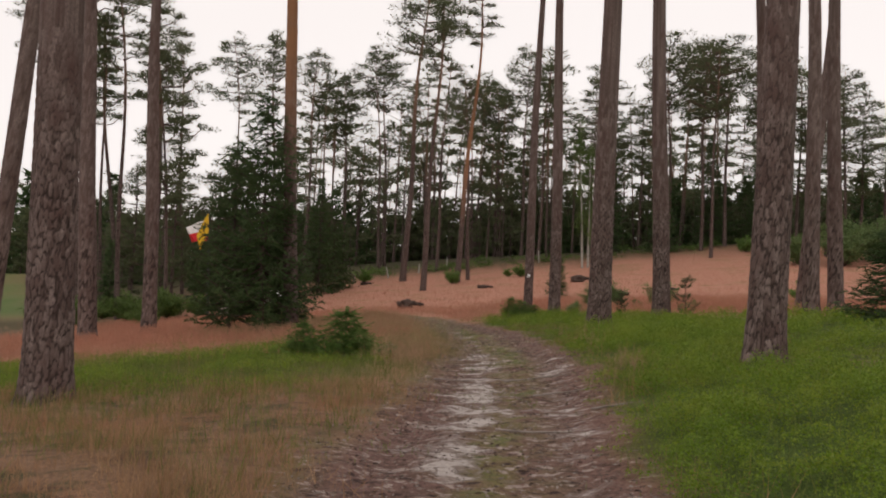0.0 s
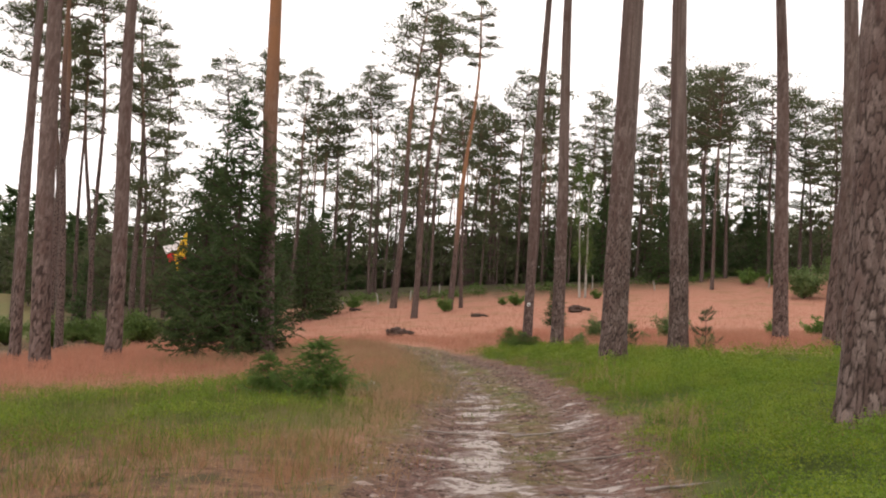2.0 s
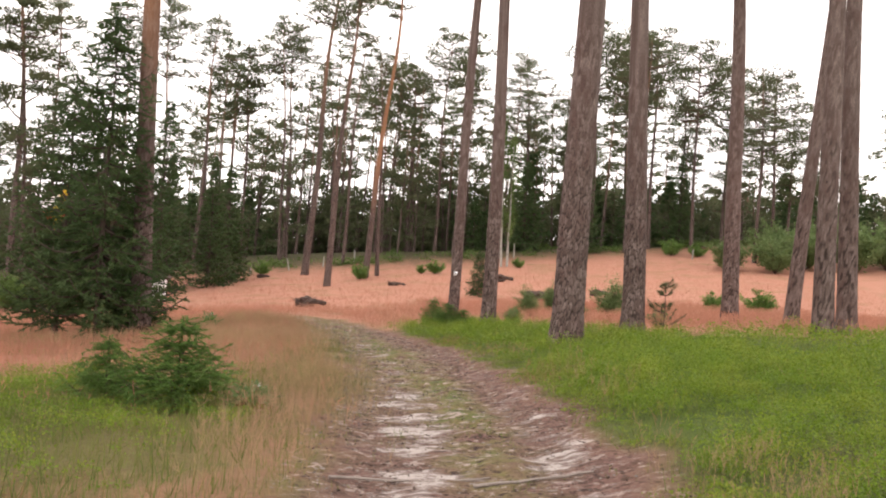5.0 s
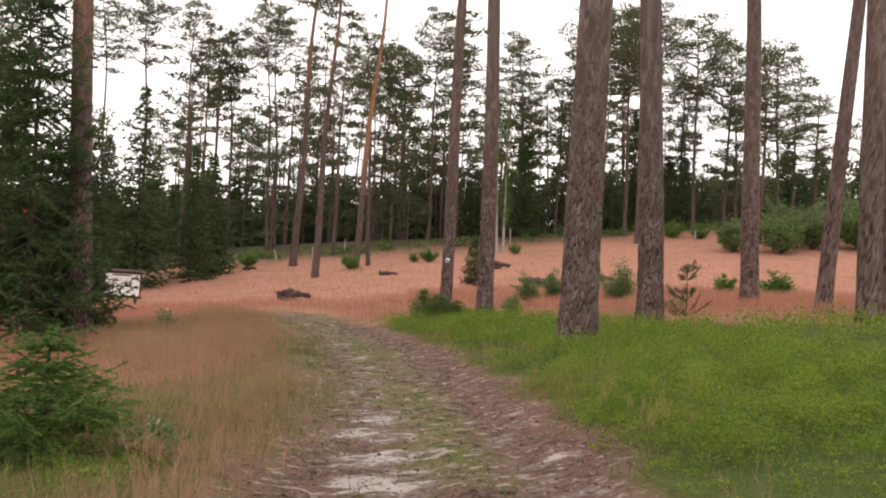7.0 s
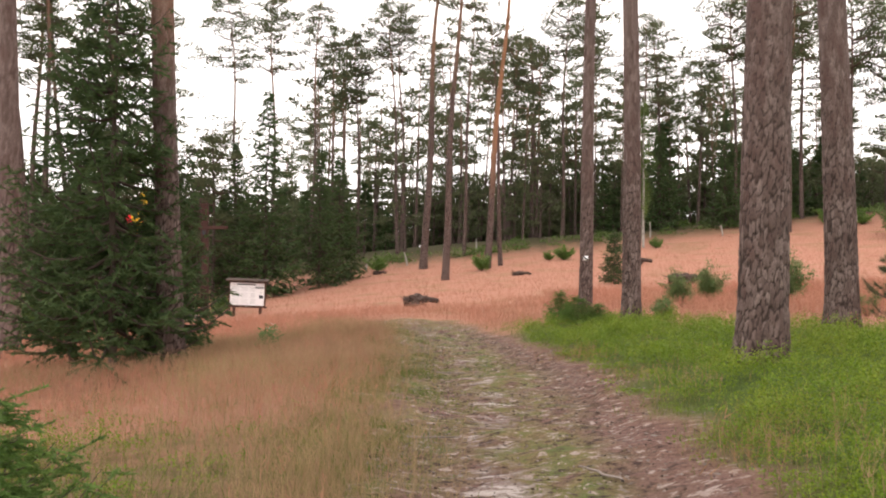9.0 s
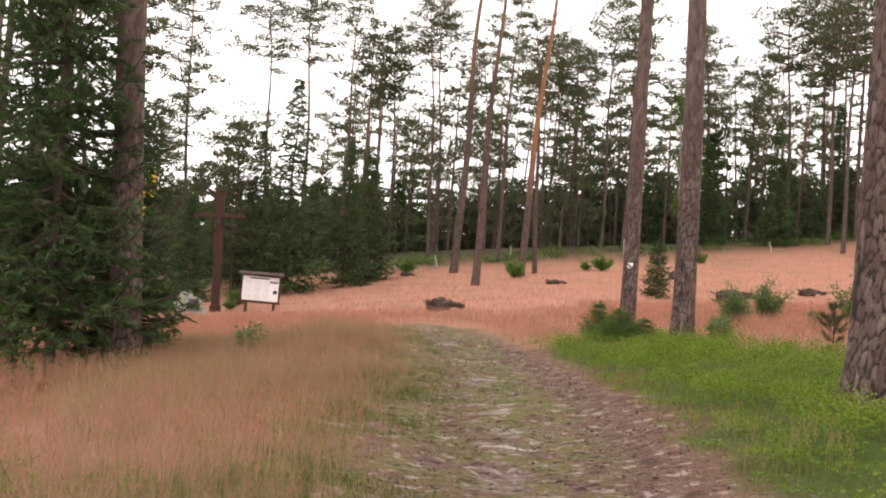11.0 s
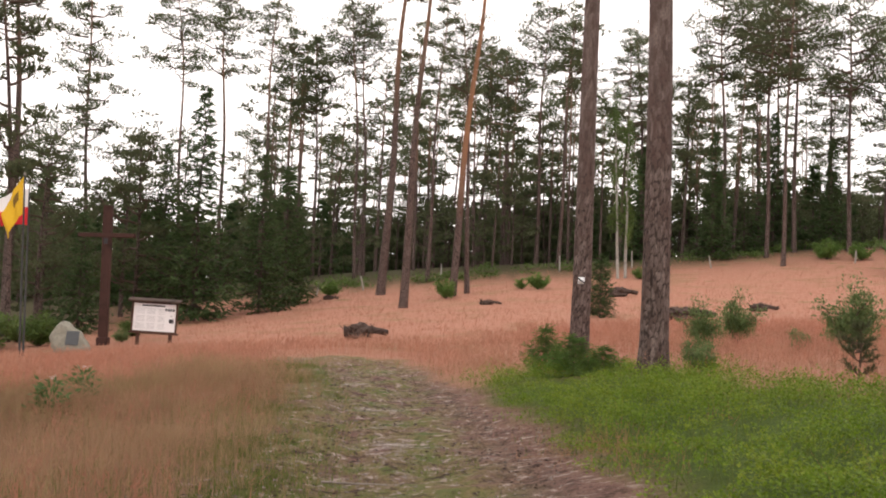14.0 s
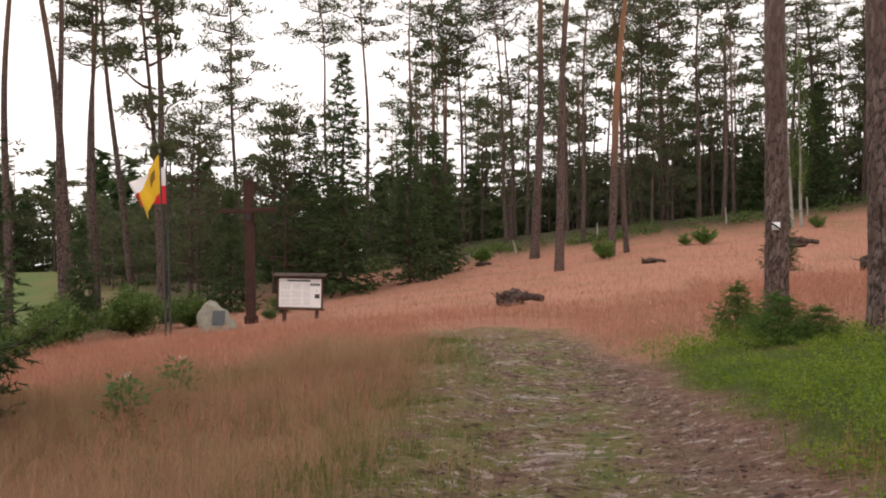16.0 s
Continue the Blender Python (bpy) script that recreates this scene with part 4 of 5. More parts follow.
# ---------------------------------------------------------------- undergrowth and grass
def scattered(n, x0, x1, y0, y1, keep, r, wide=False):
    x, y = r.uniform(x0, x1, n), r.uniform(y0, y1, n)
    soft = np.clip(np.minimum(np.minimum(x - x0, x1 - x), np.minimum(y - y0, y1 - y)) / 1.5 + 0.7 * wave(x, y, 0.5, 41), 0, 1) if wide else 1.0
    k = r.random(n) < keep(x, y) * soft
    return x[k], y[k]


def blades(x, y, h, w, lean, r):
    """Single grass blades as thin triangles."""
    n = len(x)
    a, t = r.random(n) * 6.28, np.abs(r.normal(size=n)) * lean
    d = np.stack([np.cos(a) * np.sin(t), np.sin(a) * np.sin(t), np.cos(t)], -1)
    return needles(np.stack([x, y, land(x, y) - 0.02], -1), d, h, w, r)


def plumes(x, y, h, w, r, bits=6):
    """Hair grass: a thin stalk with an airy head of fine branches."""
    n = len(x)
    a, t = r.random(n) * 6.28, np.abs(r.normal(size=n)) * 0.22
    d = np.stack([np.cos(a) * np.sin(t), np.sin(a) * np.sin(t), np.cos(t)], -1)
    foot = np.stack([x, y, land(x, y) - 0.02], -1)
    stalk = needles(foot, d, h, w, r)
    u = 0.55 + 0.42 * r.random(n * bits)
    at = np.repeat(foot, bits, 0) + np.repeat(d * h[:, None], bits, 0) * u[:, None]
    away = unit(np.repeat(d, bits, 0) * 1.3 + r.normal(size=(n * bits, 3)) * 0.55)
    head = needles(at, away, np.repeat(h, bits) * (1.08 - u) * 0.55 + 0.02, np.repeat(w, bits) * 1.5, r)
    return joined([stalk, head])


def stuff(name, label, category, geo, mat):
    return tagged(new(name, mesh_of(name, *geo, mat)), label, category, kind="stuff")


def leaf_domes(x, y, wide, high, leaves, size, r):
    """Low bushy plants: leaves lying over a small dome, denser and flatter towards its top."""
    n = len(x)
    a, q = r.random(n * leaves) * 6.28, np.sqrt(r.random(n * leaves))
    w, h = np.repeat(wide, leaves), np.repeat(high, leaves)
    out = np.stack([np.cos(a) * q, np.sin(a) * q, 0 * q], -1)
    rise = np.sqrt(np.maximum(1 - q * q, 0)) * (0.55 + 0.45 * r.random(n * leaves))
    c = np.repeat(np.stack([x, y, land(x, y)], -1), leaves, 0) + out * w[:, None]
    c[:, 2] += h * (0.12 + 0.88 * rise)
    d = unit(np.stack([np.cos(a), np.sin(a), 0 * a], -1) * 0.7 + r.normal(size=c.shape) * 0.65 + [0, 0, 0.35])
    up = unit(out * 0.8 + [0, 0, 1.0] + r.normal(size=c.shape) * 0.35)
    s = np.repeat(size, leaves) * (0.65 + 0.7 * r.random(n * leaves))
    side = unit(np.cross(d, up)) * (s * 0.33)[:, None]
    v = np.stack([c + d * (s * 0.25)[:, None] + side, c + d * (s * 0.4)[:, None] - side, c + d * s[:, None]], 1).reshape(-1, 3)
    return v, np.arange(len(v), dtype=np.int32).reshape(-1, 3)


def make_bilberry():
    r = np.random.default_rng(31)

    def right(x, y):
        t, g, d, w = zones(x, y)
        return g * (x > track_x(y) + 1.0)

    sets = []
    for n, box, size, leaves in ((5200, (1.2, 4.8, 4.5, 20.0), 0.024, 78), (2300, (4.8, 7.0, 4.5, 20.0), 0.03, 56), (4600, (1.2, 7.0, 20.0, 36.0), 0.032, 52), (4600, (7.0, 19.0, 6.0, 33.0), 0.056, 32), (900, (0.5, 16.0, -2.0, 4.5), 0.06, 20)):
        x, y = scattered(n, *box, right, r, size > 0.05)
        tuft = np.clip(0.45 + 0.45 * wave(x, y, 1.1, 4) + 0.95 * wave(x, y, 2.3, 8, 2), 0, 1.4)
        keep = r.random(len(x)) < (0.25 + 1.0 * tuft) * np.clip((x - track_x(y) - 1.2) / 0.5 + 0.4 * wave(x, y, 0.9, 66), 0.08, 1)
        x, y, tuft = x[keep], y[keep], tuft[keep]
        edge = np.clip((x - track_x(y) - 0.95) / 0.9, 0.25, 1)
        high = (0.06 + 0.24 * tuft) * edge * (0.75 + 0.5 * r.random(len(x))) * (1 - 0.55 * worn_patch(x, y))
        bare = r.random(len(x)) > 0.62 * worn_patch(x, y)
        x, y, high = x[bare], y[bare], high[bare]
        sets.append(leaf_domes(x, y, (0.09 + 0.11 * r.random(len(x))) * (1.35 if size > 0.05 else 1.0), high, leaves, np.full(len(x), size), r))
    x, y = scattered(5600, -11.0, -0.6, 11.0, 23.5, lambda x, y: zones(x, y)[1] * (x < track_x(y)) * np.clip(0.6 + 0.8 * wave(x, y, 1.4, 52), 0.1, 1), r, True)
    high = np.clip(0.16 + 0.16 * wave(x, y, 1.4, 52), 0.05, 0.4)
    sets.append(leaf_domes(x, y, 0.10 + 0.12 * r.random(len(x)), high, 60, np.full(len(x), 0.029), r))
    stuff("bilberry", "low bright green bilberry undergrowth beside the track", "undergrowth", joined(sets), M_BILBERRY)


def make_grass():
    r = np.random.default_rng(32)

    def pinkness(x, y):
        t, g, d, w = zones(x, y)
        verge = np.where(x > track_x(y), sig((x - track_x(y) - 1.9) * 6) + (y > 36), 1.0)
        return np.clip((1 - t) * (1 - g) ** 2 * (1 - d) * (1 - w) * verge * (1 - 0.7 * faded(x, y)), 0, 1)

    # green grass and sedge among the bilberry and on the track's verge
    x, y = scattered(150000, -8.5, 9.0, 4.0, 40.0, lambda x, y: np.clip(zones(x, y)[1] * np.where(x < track_x(y), 1.0, 0.22) + 0.3 * np.exp(-(((np.abs(x - track_x(y)) - 1.4) / 0.25) ** 2))
                     + 0.8 * zones(x, y)[2] * (wave(x, y, 0.9, 12) > 0.35) + 0.5 * (x < track_x(y) - 1.2) * (wave(x, y, 0.7, 13) > 0.25)
                     + 0.8 * np.exp(-(((x - track_x(y) + 1.25) / 0.4) ** 2)) * (y > 18) * np.clip(0.6 + wave(x, y, 0.9, 15), 0, 1)
                     + 0.55 * zones(x, y)[0] * (wave(x, y, 1.1, 14) > 0.3) * (np.abs(x - track_x(y) + 0.3) < 0.8), 0, 1), r)
    side = -1.45 + 0.35 * r.normal(size=34000)
    along = r.uniform(18, 39.5, 34000)
    some = r.random(34000) < np.clip(0.55 + 0.9 * wave(side * 0.6, along, 0.8, 71), 0.05, 1) * sig((along - 20) * 1.2)
    x, y = np.concatenate([x, (side + track_x(along))[some]]), np.concatenate([y, along[some]])
    on = zones(x, y)[0]
    stuff("green_grass", "short green grass along the track", "grass", blades(x, y, (0.12 + 0.24 * r.random(len(x))) * (1 - 0.75 * on), np.full(len(x), 0.008), 0.5, r), M_GRASS)
    # dry mown grass in front and along the right verge
    x, y = scattered(330000, -12.0, 0.0, 1.5, 14.0, lambda x, y: zones(x, y)[2] * np.clip(0.40 + 0.8 * wave(x, y, 0.9, 51) + 0.8 * wave(x * 0.6, y, 2.6, 54), 0.03, 1), r, True)
    x2, y2 = scattered(150000, 1.5, 9.0, 5.0, 30.0, lambda x, y: zones(x, y)[1] * 0.3 * np.clip(wave(x, y, 0.7, 61) * 1.6 - 0.75, 0, 1) + 0.5 * np.exp(-(((x - track_x(y) - 1.55) / 0.28) ** 2)) * np.clip(wave(x, y, 0.8, 6) * 1.6, 0, 1), r)
    x, y = np.concatenate([x, x2]), np.concatenate([y, y2])
    stuff("dry_grass", "flattened straw-coloured dry grass", "grass", blades(x, y, 0.10 + 0.22 * r.random(len(x)), 0.003 + 0.004 * r.random(len(x)), 1.1, r), M_DRY)
    # tall faded hair grass along the left of the track
    x, y = scattered(150000, -8.0, 0.6, 12.5, 40.0, lambda x, y: np.clip((0.65 + 0.5 * wave(x, y, 0.8, 22)) * sig((-1.1 - 0.5 * sig((y - 21) / 1.5) - (x - track_x(y))) * 5) * (1 - 0.65 * np.exp(-(((y - 22.8) / 2.4) ** 2))) * sig((y - 16.5 - 4.0 * sig((-1.8 - (x - track_x(y))) * 4)) * 1.2) * sig((x - track_x(y) + 3.3 + 3.0 * sig((y - 24) / 1.5) + 0.9 * wave(x, y, 0.5, 9)) * 1.5) * sig((37 + 0.9 * (x - track_x(y)) - y) / 0.8)
                      + 0.22 * np.exp(-(((x - track_x(y) + 1.5) / 0.3) ** 2)) * (y < 22), 0, 1), r)
    x2, y2 = scattered(4500, 1.5, 4.5, 11.0, 22.0, lambda x, y: np.exp(-(((x - track_x(y) - 1.6) / 0.3) ** 2)) * np.clip(2.2 * wave(x, y, 0.7, 6) + 0.15, 0, 1), r)
    x, y = np.concatenate([x, x2]), np.concatenate([y, y2])
    stuff("faded_hair_grass", "tall airy faded hair grass beside the track", "grass", plumes(x, y, (0.30 + 0.32 * r.random(len(x))) * (0.8 + 0.35 * wave(x, y, 0.6, 21)), np.full(len(x), 0.0021), r, 7), M_HAZE)
    # reddish hair grass over the heath
    x, y = scattered(48000, -16, 3.0, 16.0, 46.0, lambda x, y: pinkness(x, y), r)
    x2, y2 = scattered(30000, 3.0, 20.0, 26.0, 50.0, lambda x, y: pinkness(x, y), r)
    x, y = np.concatenate([x, x2]), np.concatenate([y, y2])
    geo = [plumes(x, y, 0.22 + 0.22 * r.random(len(x)), np.full(len(x), 0.0055), r, 4)]
    x, y = scattered(70000, -24, 36, 44, 92, lambda x, y: pinkness(x, y), r)
    geo.append(blades(x, y, 0.10 + 0.18 * r.random(len(x)), np.full(len(x), 0.02), 1.1, r))
    stuff("reddish_hair_grass", "reddish-pink flowering hair grass covering the heath", "grass", joined(geo), M_PINK)


def make_edge_growth():
    """Low leafy growth where the heath meets the wood."""
    r = np.random.default_rng(35)
    x = r.uniform(-15, 42, 420)
    y = 84.5 + 0.25 * np.minimum(x, 30) + np.abs(r.normal(size=420)) * 2.6
    on = r.random(420) < np.clip(0.35 + 1.1 * wave(x, y, 0.35, 91), 0.04, 1)
    x, y = x[on], y[on]
    geo = leaf_domes(x, y, 0.45 + 0.7 * r.random(len(x)), 0.2 + 0.6 * r.random(len(x)) ** 2, 46, np.full(len(x), 0.2), r)
    stuff("edge_undergrowth", "low leafy green growth along the wood edge", "undergrowth", geo, M_BIRCH)


make_bilberry()
make_grass()
make_edge_growth()


def make_litter():
    r = np.random.default_rng(33)
    x, y = scattered(15000, -1.5, 3.2, 4.0, 38.0, lambda x, y: zones(x, y)[0], r)
    a = r.random(len(x)) * 6.28
    d = unit(np.stack([np.cos(a), np.sin(a) * 0.6, 0.1 * r.random(len(x))], -1))
    geo = diamonds(np.stack([x, y, land(x, y) + 0.015], -1), d, 0.015 + 0.07 * r.random(len(x)) ** 3, 0.006 + 0.014 * r.random(len(x)), r)
    stuff("bark_litter", "pale chips of bark and wood strewn on the track", "litter", geo, M_STICK)
    x, y = scattered(17000, -1.8, 3.4, 4.0, 38.0, lambda x, y: zones(x, y)[0], r)
    a = r.random(len(x)) * 6.28
    d = unit(np.stack([np.cos(a), np.sin(a), 0.1 * r.random(len(x))], -1))
    geo = diamonds(np.stack([x, y, land(x, y) + 0.012], -1), d, 0.015 + 0.05 * r.random(len(x)) ** 2, 0.006 + 0.014 * r.random(len(x)), r)
    stuff("dark_litter", "dark cones and needles strewn on the track", "litter", geo, M_DEAD)


make_litter()


def stick(x, y, length, turn, thick, seed):
    r = np.random.default_rng(seed)
    s = np.linspace(-0.5, 0.5, 9)
    px, py = x + math.cos(turn) * s * length, y + math.sin(turn) * s * length
    path = np.stack([px + r.normal(size=9) * 0.02 * length, py + r.normal(size=9) * 0.02 * length, land(px, py) + thick * 0.4 + 0.01], -1)
    tagged(new("stick", mesh_of("stick", *tube(path, thick * np.linspace(1, 0.5, 9), 6), M_STICK, True)),
           "bleached fallen stick lying across the track", "stick", "sticks on the track")


for n, (x, y, l, a, t) in enumerate(((1.35, 13.6, 0.9, 0.05, 0.016), (0.5, 13.75, 1.2, 0.03, 0.014), (1.55, 11.6, 0.7, -0.05, 0.014), (0.9, 8.9, 0.8, -0.5, 0.014),
                                     (1.9, 9.9, 0.6, -0.3, 0.016), (0.2, 21.2, 0.5, 0.2, 0.012), (1.5, 19.3, 0.7, 1.9, 0.012), (0.2, 26.9, 0.5, 0.1, 0.012))):
    stick(x, y, l, a, t, 90 + n)


# ---------------------------------------------------------------- cross, board, boulder, flags
def cross(x, y):
    root = tagged(stand("cross", x, y, -1.2), "tall dark-stained wooden cross standing in the grass", "cross")
    part("upright", box_mesh("upright", 0.30, 0.24, 5.35, M_CROSS, 0.02, (0, 0, -0.3)), root)
    part("crossbar", box_mesh("crossbar", 2.05, 0.20, 0.15, M_CROSS, 0.02, (0, -0.03, 3.90)), root)
    part("plaque", box_mesh("plaque", 0.14, 0.03, 0.20, M_INK, 0.005, (0, -0.14, 3.66)), root, "small dark plaque below the crossing")
    part("collar", box_mesh("collar", 0.40, 0.34, 0.35, M_CROSS, 0.02, (0, 0, -0.05)), root)


cross(-11.5, 52.9)


def board(x, y):
    root = tagged(stand("information_board", x, y, 1.2), "white information board with a plank roof on wooden posts", "information board")
    base = 0.0
    for s in (-1, 1):
        part("post", box_mesh("post", 0.11, 0.11, 1.62, M_BOARDWOOD, 0.01, (s * 0.57, 0.05, base - 0.2)), root)
    part("backing", box_mesh("backing", 1.56, 0.03, 1.06, M_BOARDWOOD, 0.005, (0, -0.02, 0.42)), root)
    sheet = part("sheet", box_mesh("sheet", 1.48, 0.012, 0.96, M_SHEET, 0.003, (0, -0.045, 0.47)), root, "white printed sheet")
    for s in (-1, 1):
        part("side_frame", box_mesh("side_frame", 0.06, 0.07, 1.10, M_BOARDWOOD, 0.008, (s * 0.77, -0.04, 0.40)), root)
    part("bottom_rail", box_mesh("bottom_rail", 1.72, 0.08, 0.07, M_BOARDWOOD, 0.008, (0, -0.045, 0.37)), root)
    roof = box_mesh("roof", 1.82, 0.34, 0.06, M_DEAD, 0.012, (0, 0, 0))
    part("roof", roof, root, "weathered plank roof", at=(0, -0.06, 1.52), rot=(radians(14), 0, 0))
    # print on the sheet: heading, small pictures and faint lines of text
    part("heading", box_mesh("heading", 0.80, 0.004, 0.05, M_INK, 0.001, (-0.05, -0.054, 1.335)), sheet, "dark heading bar")
    for dx, dz, sx, sz in ((0.40, 1.19, 0.07, 0.09), (0.49, 1.19, 0.06, 0.09), (0.57, 1.19, 0.06, 0.09), (0.655, 1.19, 0.07, 0.09), (0.60, 0.78, 0.17, 0.14)):
        part("picture", box_mesh("picture", sx, 0.004, sz, M_INK, 0.001, (dx, -0.054, dz)), sheet, "small dark printed picture")
    part("badge", box_mesh("badge", 0.06, 0.004, 0.05, M_FAINT, 0.001, (0.59, -0.054, 1.0)), sheet)
    for n in range(17):
        z = 1.24 - n * 0.043
        for cx, wd in ((-0.50, 0.34), (-0.12, 0.32), (0.24, 0.26)):
            if n % 6 != 5:
                part("text_line", box_mesh("text_line", wd - 0.03 * (n % 3), 0.003, 0.014, M_FAINT, 0.0005, (cx, -0.053, z)), sheet)


board(-9.42, 52.0)


def boulder(x, y):
    bm = bmesh.new()
    bmesh.ops.create_icosphere(bm, subdivisions=5, radius=1)
    for v in bm.verts:
        p = v.co.copy()
        q = 1 + 0.22 * noise.noise(p * 1.1) + 0.08 * noise.noise(p * 3.1) + 0.02 * noise.noise(p * 9)
        v.co = Vector((p.x * 0.65 * q - 0.16 * max(0, p.z), p.y * 0.45 * q, max(-0.3, p.z * q) * 0.86 * (1 - 0.25 * abs(p.x + 0.2))))
        if v.co.x + v.co.z > 0.95:
            v.co -= Vector((1, 0, 1)) * (v.co.x + v.co.z - 0.95) * 0.42
    me = bpy.data.meshes.new("boulder")
    bm.to_mesh(me)
    bm.free()
    me.materials.append(M_STONE)
    root = tagged(stand("memorial_boulder", x, y), "rough grey boulder with a dark plaque in reddish grass", "boulder")
    part("stone", me, root, at=(0, 0, 0.13))
    part("plaque", box_mesh("plaque", 0.40, 0.035, 0.46, M_SLATE, 0.008), root, "dark grey stone plaque", at=(0.16, -0.44, 0.26), rot=(radians(-16), 0, radians(6)))


boulder(-11.35, 49.8)


def flag(x, y, h, lean, cloth, label, reach, drop, turn):
    """A thin pole with a slack flag: cloth rows hang in folds from the upper pole."""
    root = tagged(stand("flagpole", x, y, lean), label, "flag", "flags beside the cross")
    z = np.linspace(-0.3, h, 10)
    part("pole", mesh_of("pole", *tube(np.stack([0 * z, 0 * z, z], -1), 0.035 - 0.012 * z.clip(0) / h, 10), M_POLE, True), root)
    part("finial", mesh_of("finial", *tube([[0, 0, h], [0, 0, h + 0.06], [0, 0, h + 0.12]], [0.03, 0.035, 0.005], 8), M_PALE, True), root)
    n_u, n_v = 26, 30
    u, v = np.meshgrid(np.linspace(0, 1, n_u), np.linspace(0, 1, n_v), indexing="ij")
    for name, m, v0, v1, u0, u1, puff, lab in cloth:
        vv = v0 + (v1 - v0) * v
        u = u0 + (u1 - u0) * np.linspace(0, 1, n_u)[:, None] + 0 * v
        fold = 0.10 * np.sin(u * 11 + vv * 3) * u + 0.04 * np.sin(u * 23 + vv * 5) * u
        px = -u * reach * (1 - 0.25 * vv) - 0.03
        pz = h - 0.05 - vv * 1.15 * (1 - 0.35 * u) - drop * u ** 1.3
        p = np.stack([px * math.cos(turn) - fold * math.sin(turn), px * math.sin(turn) + fold * math.cos(turn), pz], -1).reshape(-1, 3)
        i = (np.arange(n_u - 1)[:, None] * n_v + np.arange(n_v - 1)[None]).ravel()
        me = mesh_of(name, p, np.stack([i, i + n_v, i + n_v + 1, i + 1], -1), m, True)
        ob = part(name, me, root, lab)
        thick = ob.modifiers.new("thick", "SOLIDIFY")
        thick.thickness, thick.offset = puff, 0.0
    return root


flag(-11.98, 47.5, 5.55, -2.2, [("cloth", M_YELLOW, 0, 1, 0, 1, 0.004, "bright yellow hanging cloth"),
                                ("emblem", M_EMBLEM, 0.22, 0.5, 0.25, 0.55, 0.010, "dark brown emblem shape")],
     "slack yellow flag on a thin dark pole", 0.58, 1.15, 0.15)
flag(-12.28, 48.4, 5.3, -1.7, [("upper_stripe", M_WHITE, 0, 0.5, 0, 1, 0.004, "white upper stripe"), ("lower_stripe", M_RED, 0.5, 1, 0, 1, 0.004, "red lower stripe")],
     "white and red flag on a thin dark pole", 1.1, 0.45, 0.1)


# ---------------------------------------------------------------- small things on the heath
def dead_wood(x, y, length, h, turn, seed, label):
    """A rotten log with broken branches and roots heaped on it."""
    r = np.random.default_rng(seed)
    root = tagged(stand("dead_wood", x, y), label, "dead wood", "dead wood on the heath")
    s = np.linspace(-0.5, 0.5, 12)
    path = np.stack([s * length, 0.05 * np.sin(s * 7), 0.55 * h + 0.05 * np.sin(s * 5 + 1)], -1)
    part("log", mesh_of("log", *tube(path, h * 0.42 * (1 - 0.5 * (s + 0.5)) * (1 + 0.12 * np.sin(s * 19)), 10), M_DEAD, True), root, rot=(0, 0, turn))
    bm = bmesh.new()
    bmesh.ops.create_icosphere(bm, subdivisions=4, radius=1)
    for v in bm.verts:
        p = v.co.copy()
        q = 1 + 0.45 * noise.noise(p * 1.7 + Vector((seed * 3.1, 0, 0))) + 0.25 * noise.noise(p * 4.1)
        v.co = Vector((p.x * 0.30 * length * q - 0.2 * length, p.y * 0.25 * length * q, max(-0.1, h * 0.45 + p.z * h * 0.62 * q)))
    me = bpy.data.meshes.new("rootball")
    bm.to_mesh(me)
    bm.free()
    me.materials.append(M_DEAD)
    part("rootball", me, root, rot=(0, 0, turn))
    tw = []
    for k in range(40):
        p0 = np.array([r.uniform(-0.5, 0.4) * length, r.normal() * 0.12, h * 0.5])
        d = unit(np.array([r.normal(), r.normal() * 0.7, 0.25 + 0.4 * r.random()])) * length * (0.12 + 0.18 * r.random())
        q = np.linspace(0, 1, 5)[:, None]
        tw.append(tube(p0 + d * q + r.normal(size=(5, 3)) * 0.02 * q, np.linspace(0.03, 0.008, 5), 5))
    tagged(part("brushwood", mesh_of("brushwood", *joined(tw), M_DEAD, True), root, rot=(0, 0, turn)), kind="stuff")


dead_wood(-1.75, 49.3, 1.35, 0.45, 0.1, 1, "dark rotten log with broken branches in reddish grass")
dead_wood(10.5, 71.4, 1.6, 0.5, 0.0, 2, "dark heap of dead branches in reddish grass")
dead_wood(9.9, 54.5, 1.8, 0.5, -0.2, 3, "uprooted dark stump lying in reddish grass")
dead_wood(-6.5, 77.0, 0.9, 0.25, 0.2, 4, "short dark log lying in reddish grass")
dead_wood(3.0, 68.0, 1.1, 0.25, -0.1, 5, "short dark log lying in reddish grass")
dead_wood(14.5, 60.0, 1.3, 0.35, 0.3, 6, "dark dead branches lying in reddish grass")


def stake(x, y, h, lean):
    root_z = float(land(x, y))
    z = np.linspace(-0.2, h, 6)
    ob = new("stake", mesh_of("stake", *tube(np.stack([0.02 * np.sin(z * 4), 0 * z, z], -1), np.full(6, 0.06) * np.array([1, 1, 0.95, 0.9, 0.9, 0.8]), 7), M_PALE, True))
    ob.matrix_world = pose(x, y, root_z, 0, lean, 0)
    tagged(ob, "short pale wooden stake at the wood edge", "stake", "stakes at the wood edge")


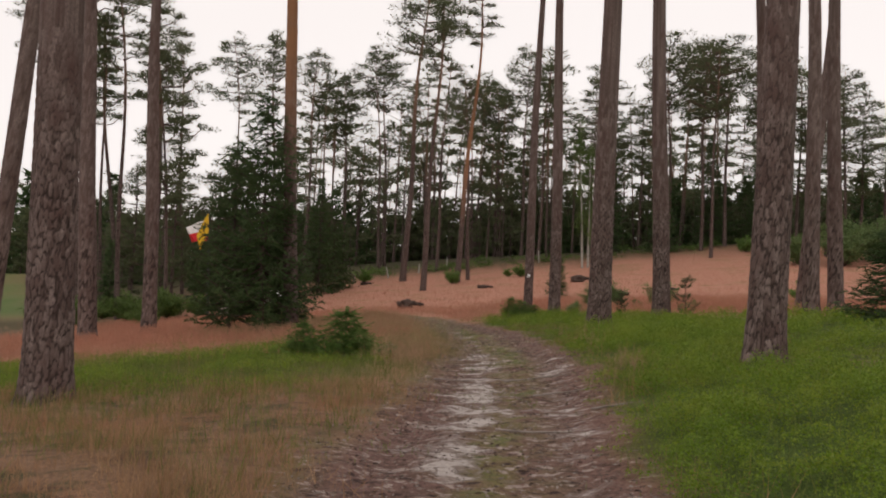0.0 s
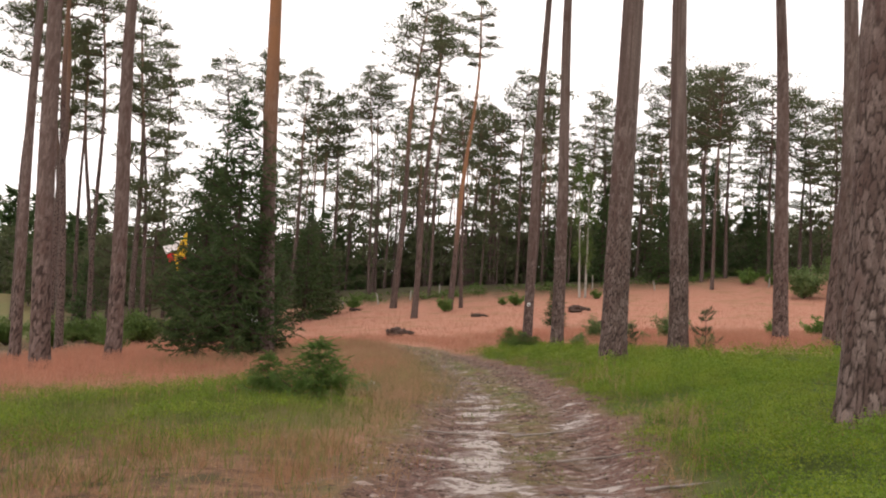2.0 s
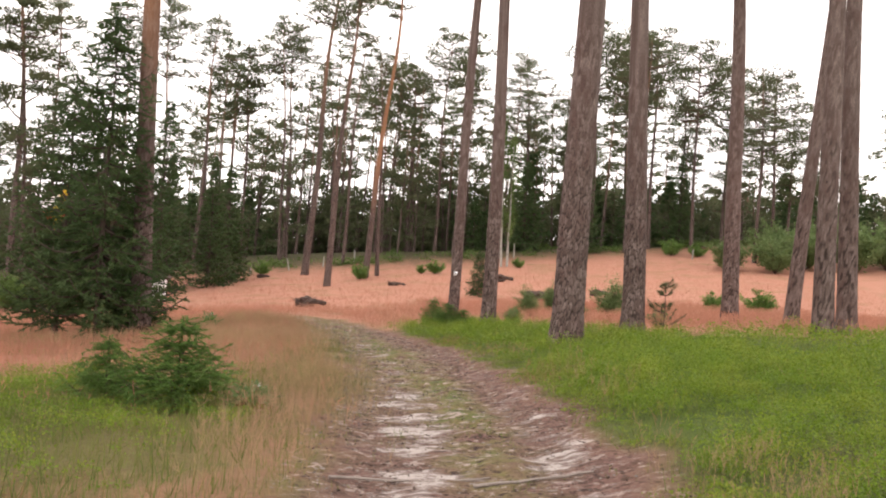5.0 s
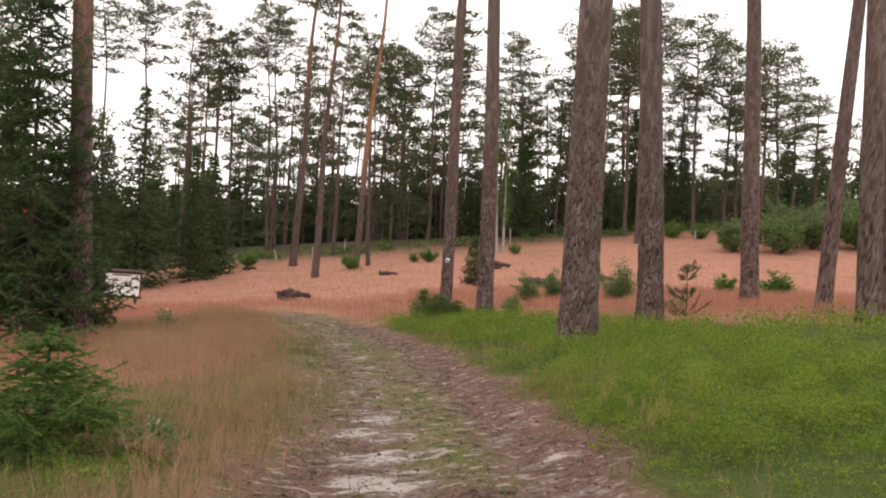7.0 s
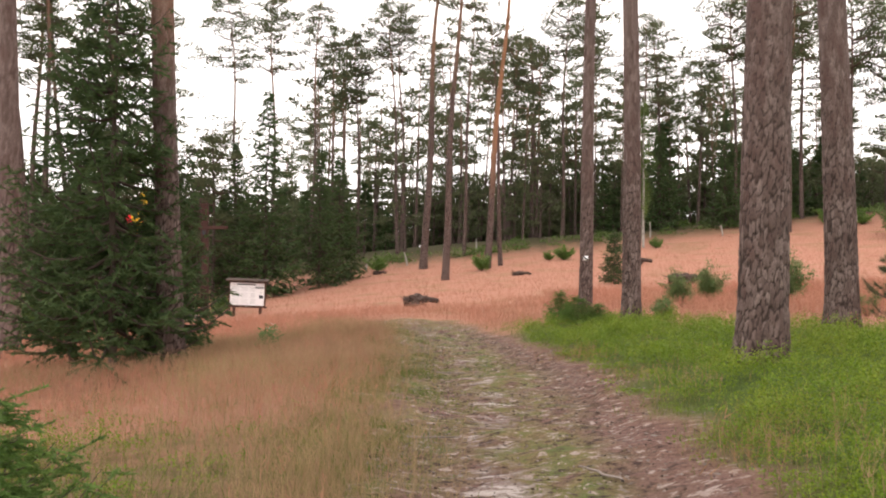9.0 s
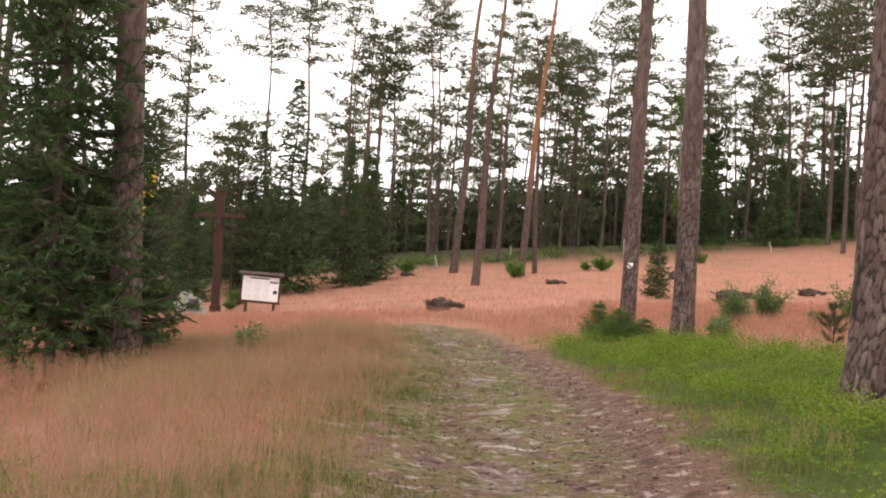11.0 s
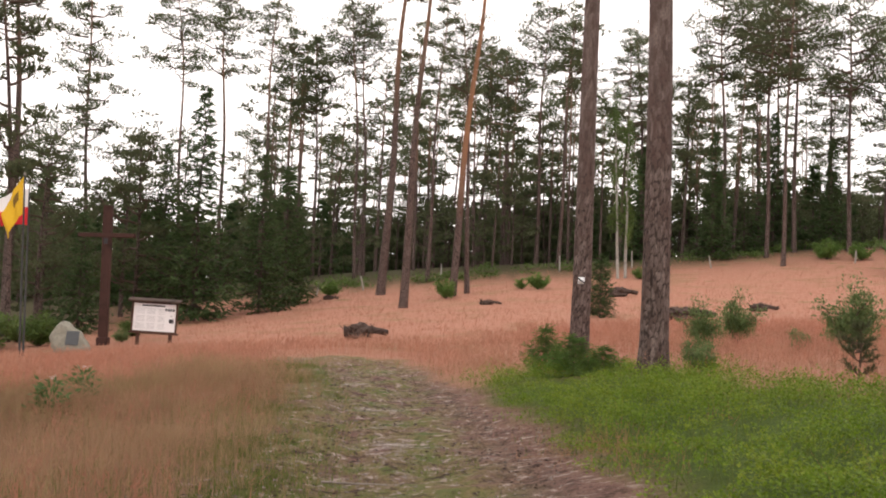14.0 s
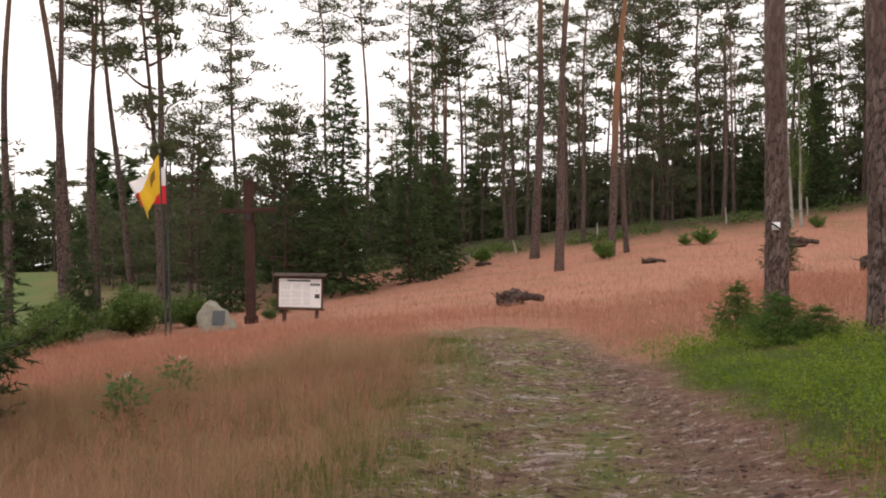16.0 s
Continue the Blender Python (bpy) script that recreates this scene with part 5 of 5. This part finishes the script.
for x, y, h, l in ((-5.0, 82.0, 1.0, -12), (-2.4, 84.0, 0.9, 3), (0.1, 86.5, 1.1, 2), (8.8, 88.0, 1.2, 0), (-7.9, 80.5, 0.8, 5), (14.2, 88.5, 1.3, 0), (19.5, 86.5, 0.9, -10), (29.6, 86.0, 0.9, 4)):
    stake(x, y, h, l)


def herb(x, y, h, seed):
    """A leafy weed with a pale flower head."""
    r = np.random.default_rng(seed)
    root = tagged(stand("flowering_weed", x, y, r.normal() * 4), "leafy green weed with small whitish flowers", "weed", "weeds in the grass")
    z = np.linspace(0, h, 8)
    wood = [tube(np.stack([0.04 * np.sin(z * 4), 0 * z, z], -1), np.linspace(0.008, 0.003, 8), 5)]
    part("stem", mesh_of("stem", *joined(wood), M_YOUNG, True), root)
    for name, lo, hi, n, m, lab in (("foliage", 0.5, 1.0, 110, M_SHRUB, ""), ("lower_foliage", 0.1, 0.5, 50, M_RUST, "withered rust-brown lower leaves")):
        c = np.stack([r.normal(size=n) * 0.07, r.normal(size=n) * 0.07, h * (lo + (hi - lo) * r.random(n))], -1)
        d = unit(np.stack([c[:, 0], c[:, 1], 0.03 + 0.05 * r.normal(size=n)], -1))
        part(name, mesh_of(name, *diamonds(c, d, np.full(n, 0.085), np.full(n, 0.036), r), m), root, lab)
    q = np.stack([r.normal(size=24) * 0.03, r.normal(size=24) * 0.03, h + 0.05 * r.random(24)], -1)
    part("flower_head", mesh_of("flower_head", *diamonds(q, unit(r.normal(size=(24, 3))), np.full(24, 0.010), np.full(24, 0.007), r), M_PAINT), root)["kind"] = "stuff"


for n, (x, y, h) in enumerate(((-3.25, 29.3, 0.58), (-3.6, 30.9, 0.6), (-0.95, 16.6, 0.3))):
    herb(x, y, h, 200 + n)


def blaze():
    """A painted trail mark: a white patch with a dark diagonal bar, wrapped on the trunk."""
    root = tagged(new("trail_mark"), "white trail mark with a black diagonal bar on a trunk", "trail mark")
    cx, cy, rad, z0 = 3.39, 37.32, 0.185, float(land(3.37, 37.32)) + 1.52
    th = np.linspace(-0.33, 0.33, 9) - math.pi / 2 - 0.25

    def patch(name, lo, hi, off, m):
        v = np.concatenate([np.stack([cx + (rad + off) * np.cos(th), cy + (rad + off) * np.sin(th), z], -1) for z in (lo, hi)])
        i = np.arange(8)
        ob = part(name, mesh_of(name, v, np.stack([i, i + 1, i + 10, i + 9], -1), m, True), root)
        ob.modifiers.new("thick", "SOLIDIFY").thickness = 0.004
    flat = np.full(9, z0)
    tilt = np.linspace(0.045, -0.045, 9)
    patch("white_patch", flat - 0.062, flat + 0.062, 0.008, M_PAINT)
    patch("dark_bar", flat + tilt - 0.018, flat + tilt + 0.018, 0.013, M_BLACK)


blaze()
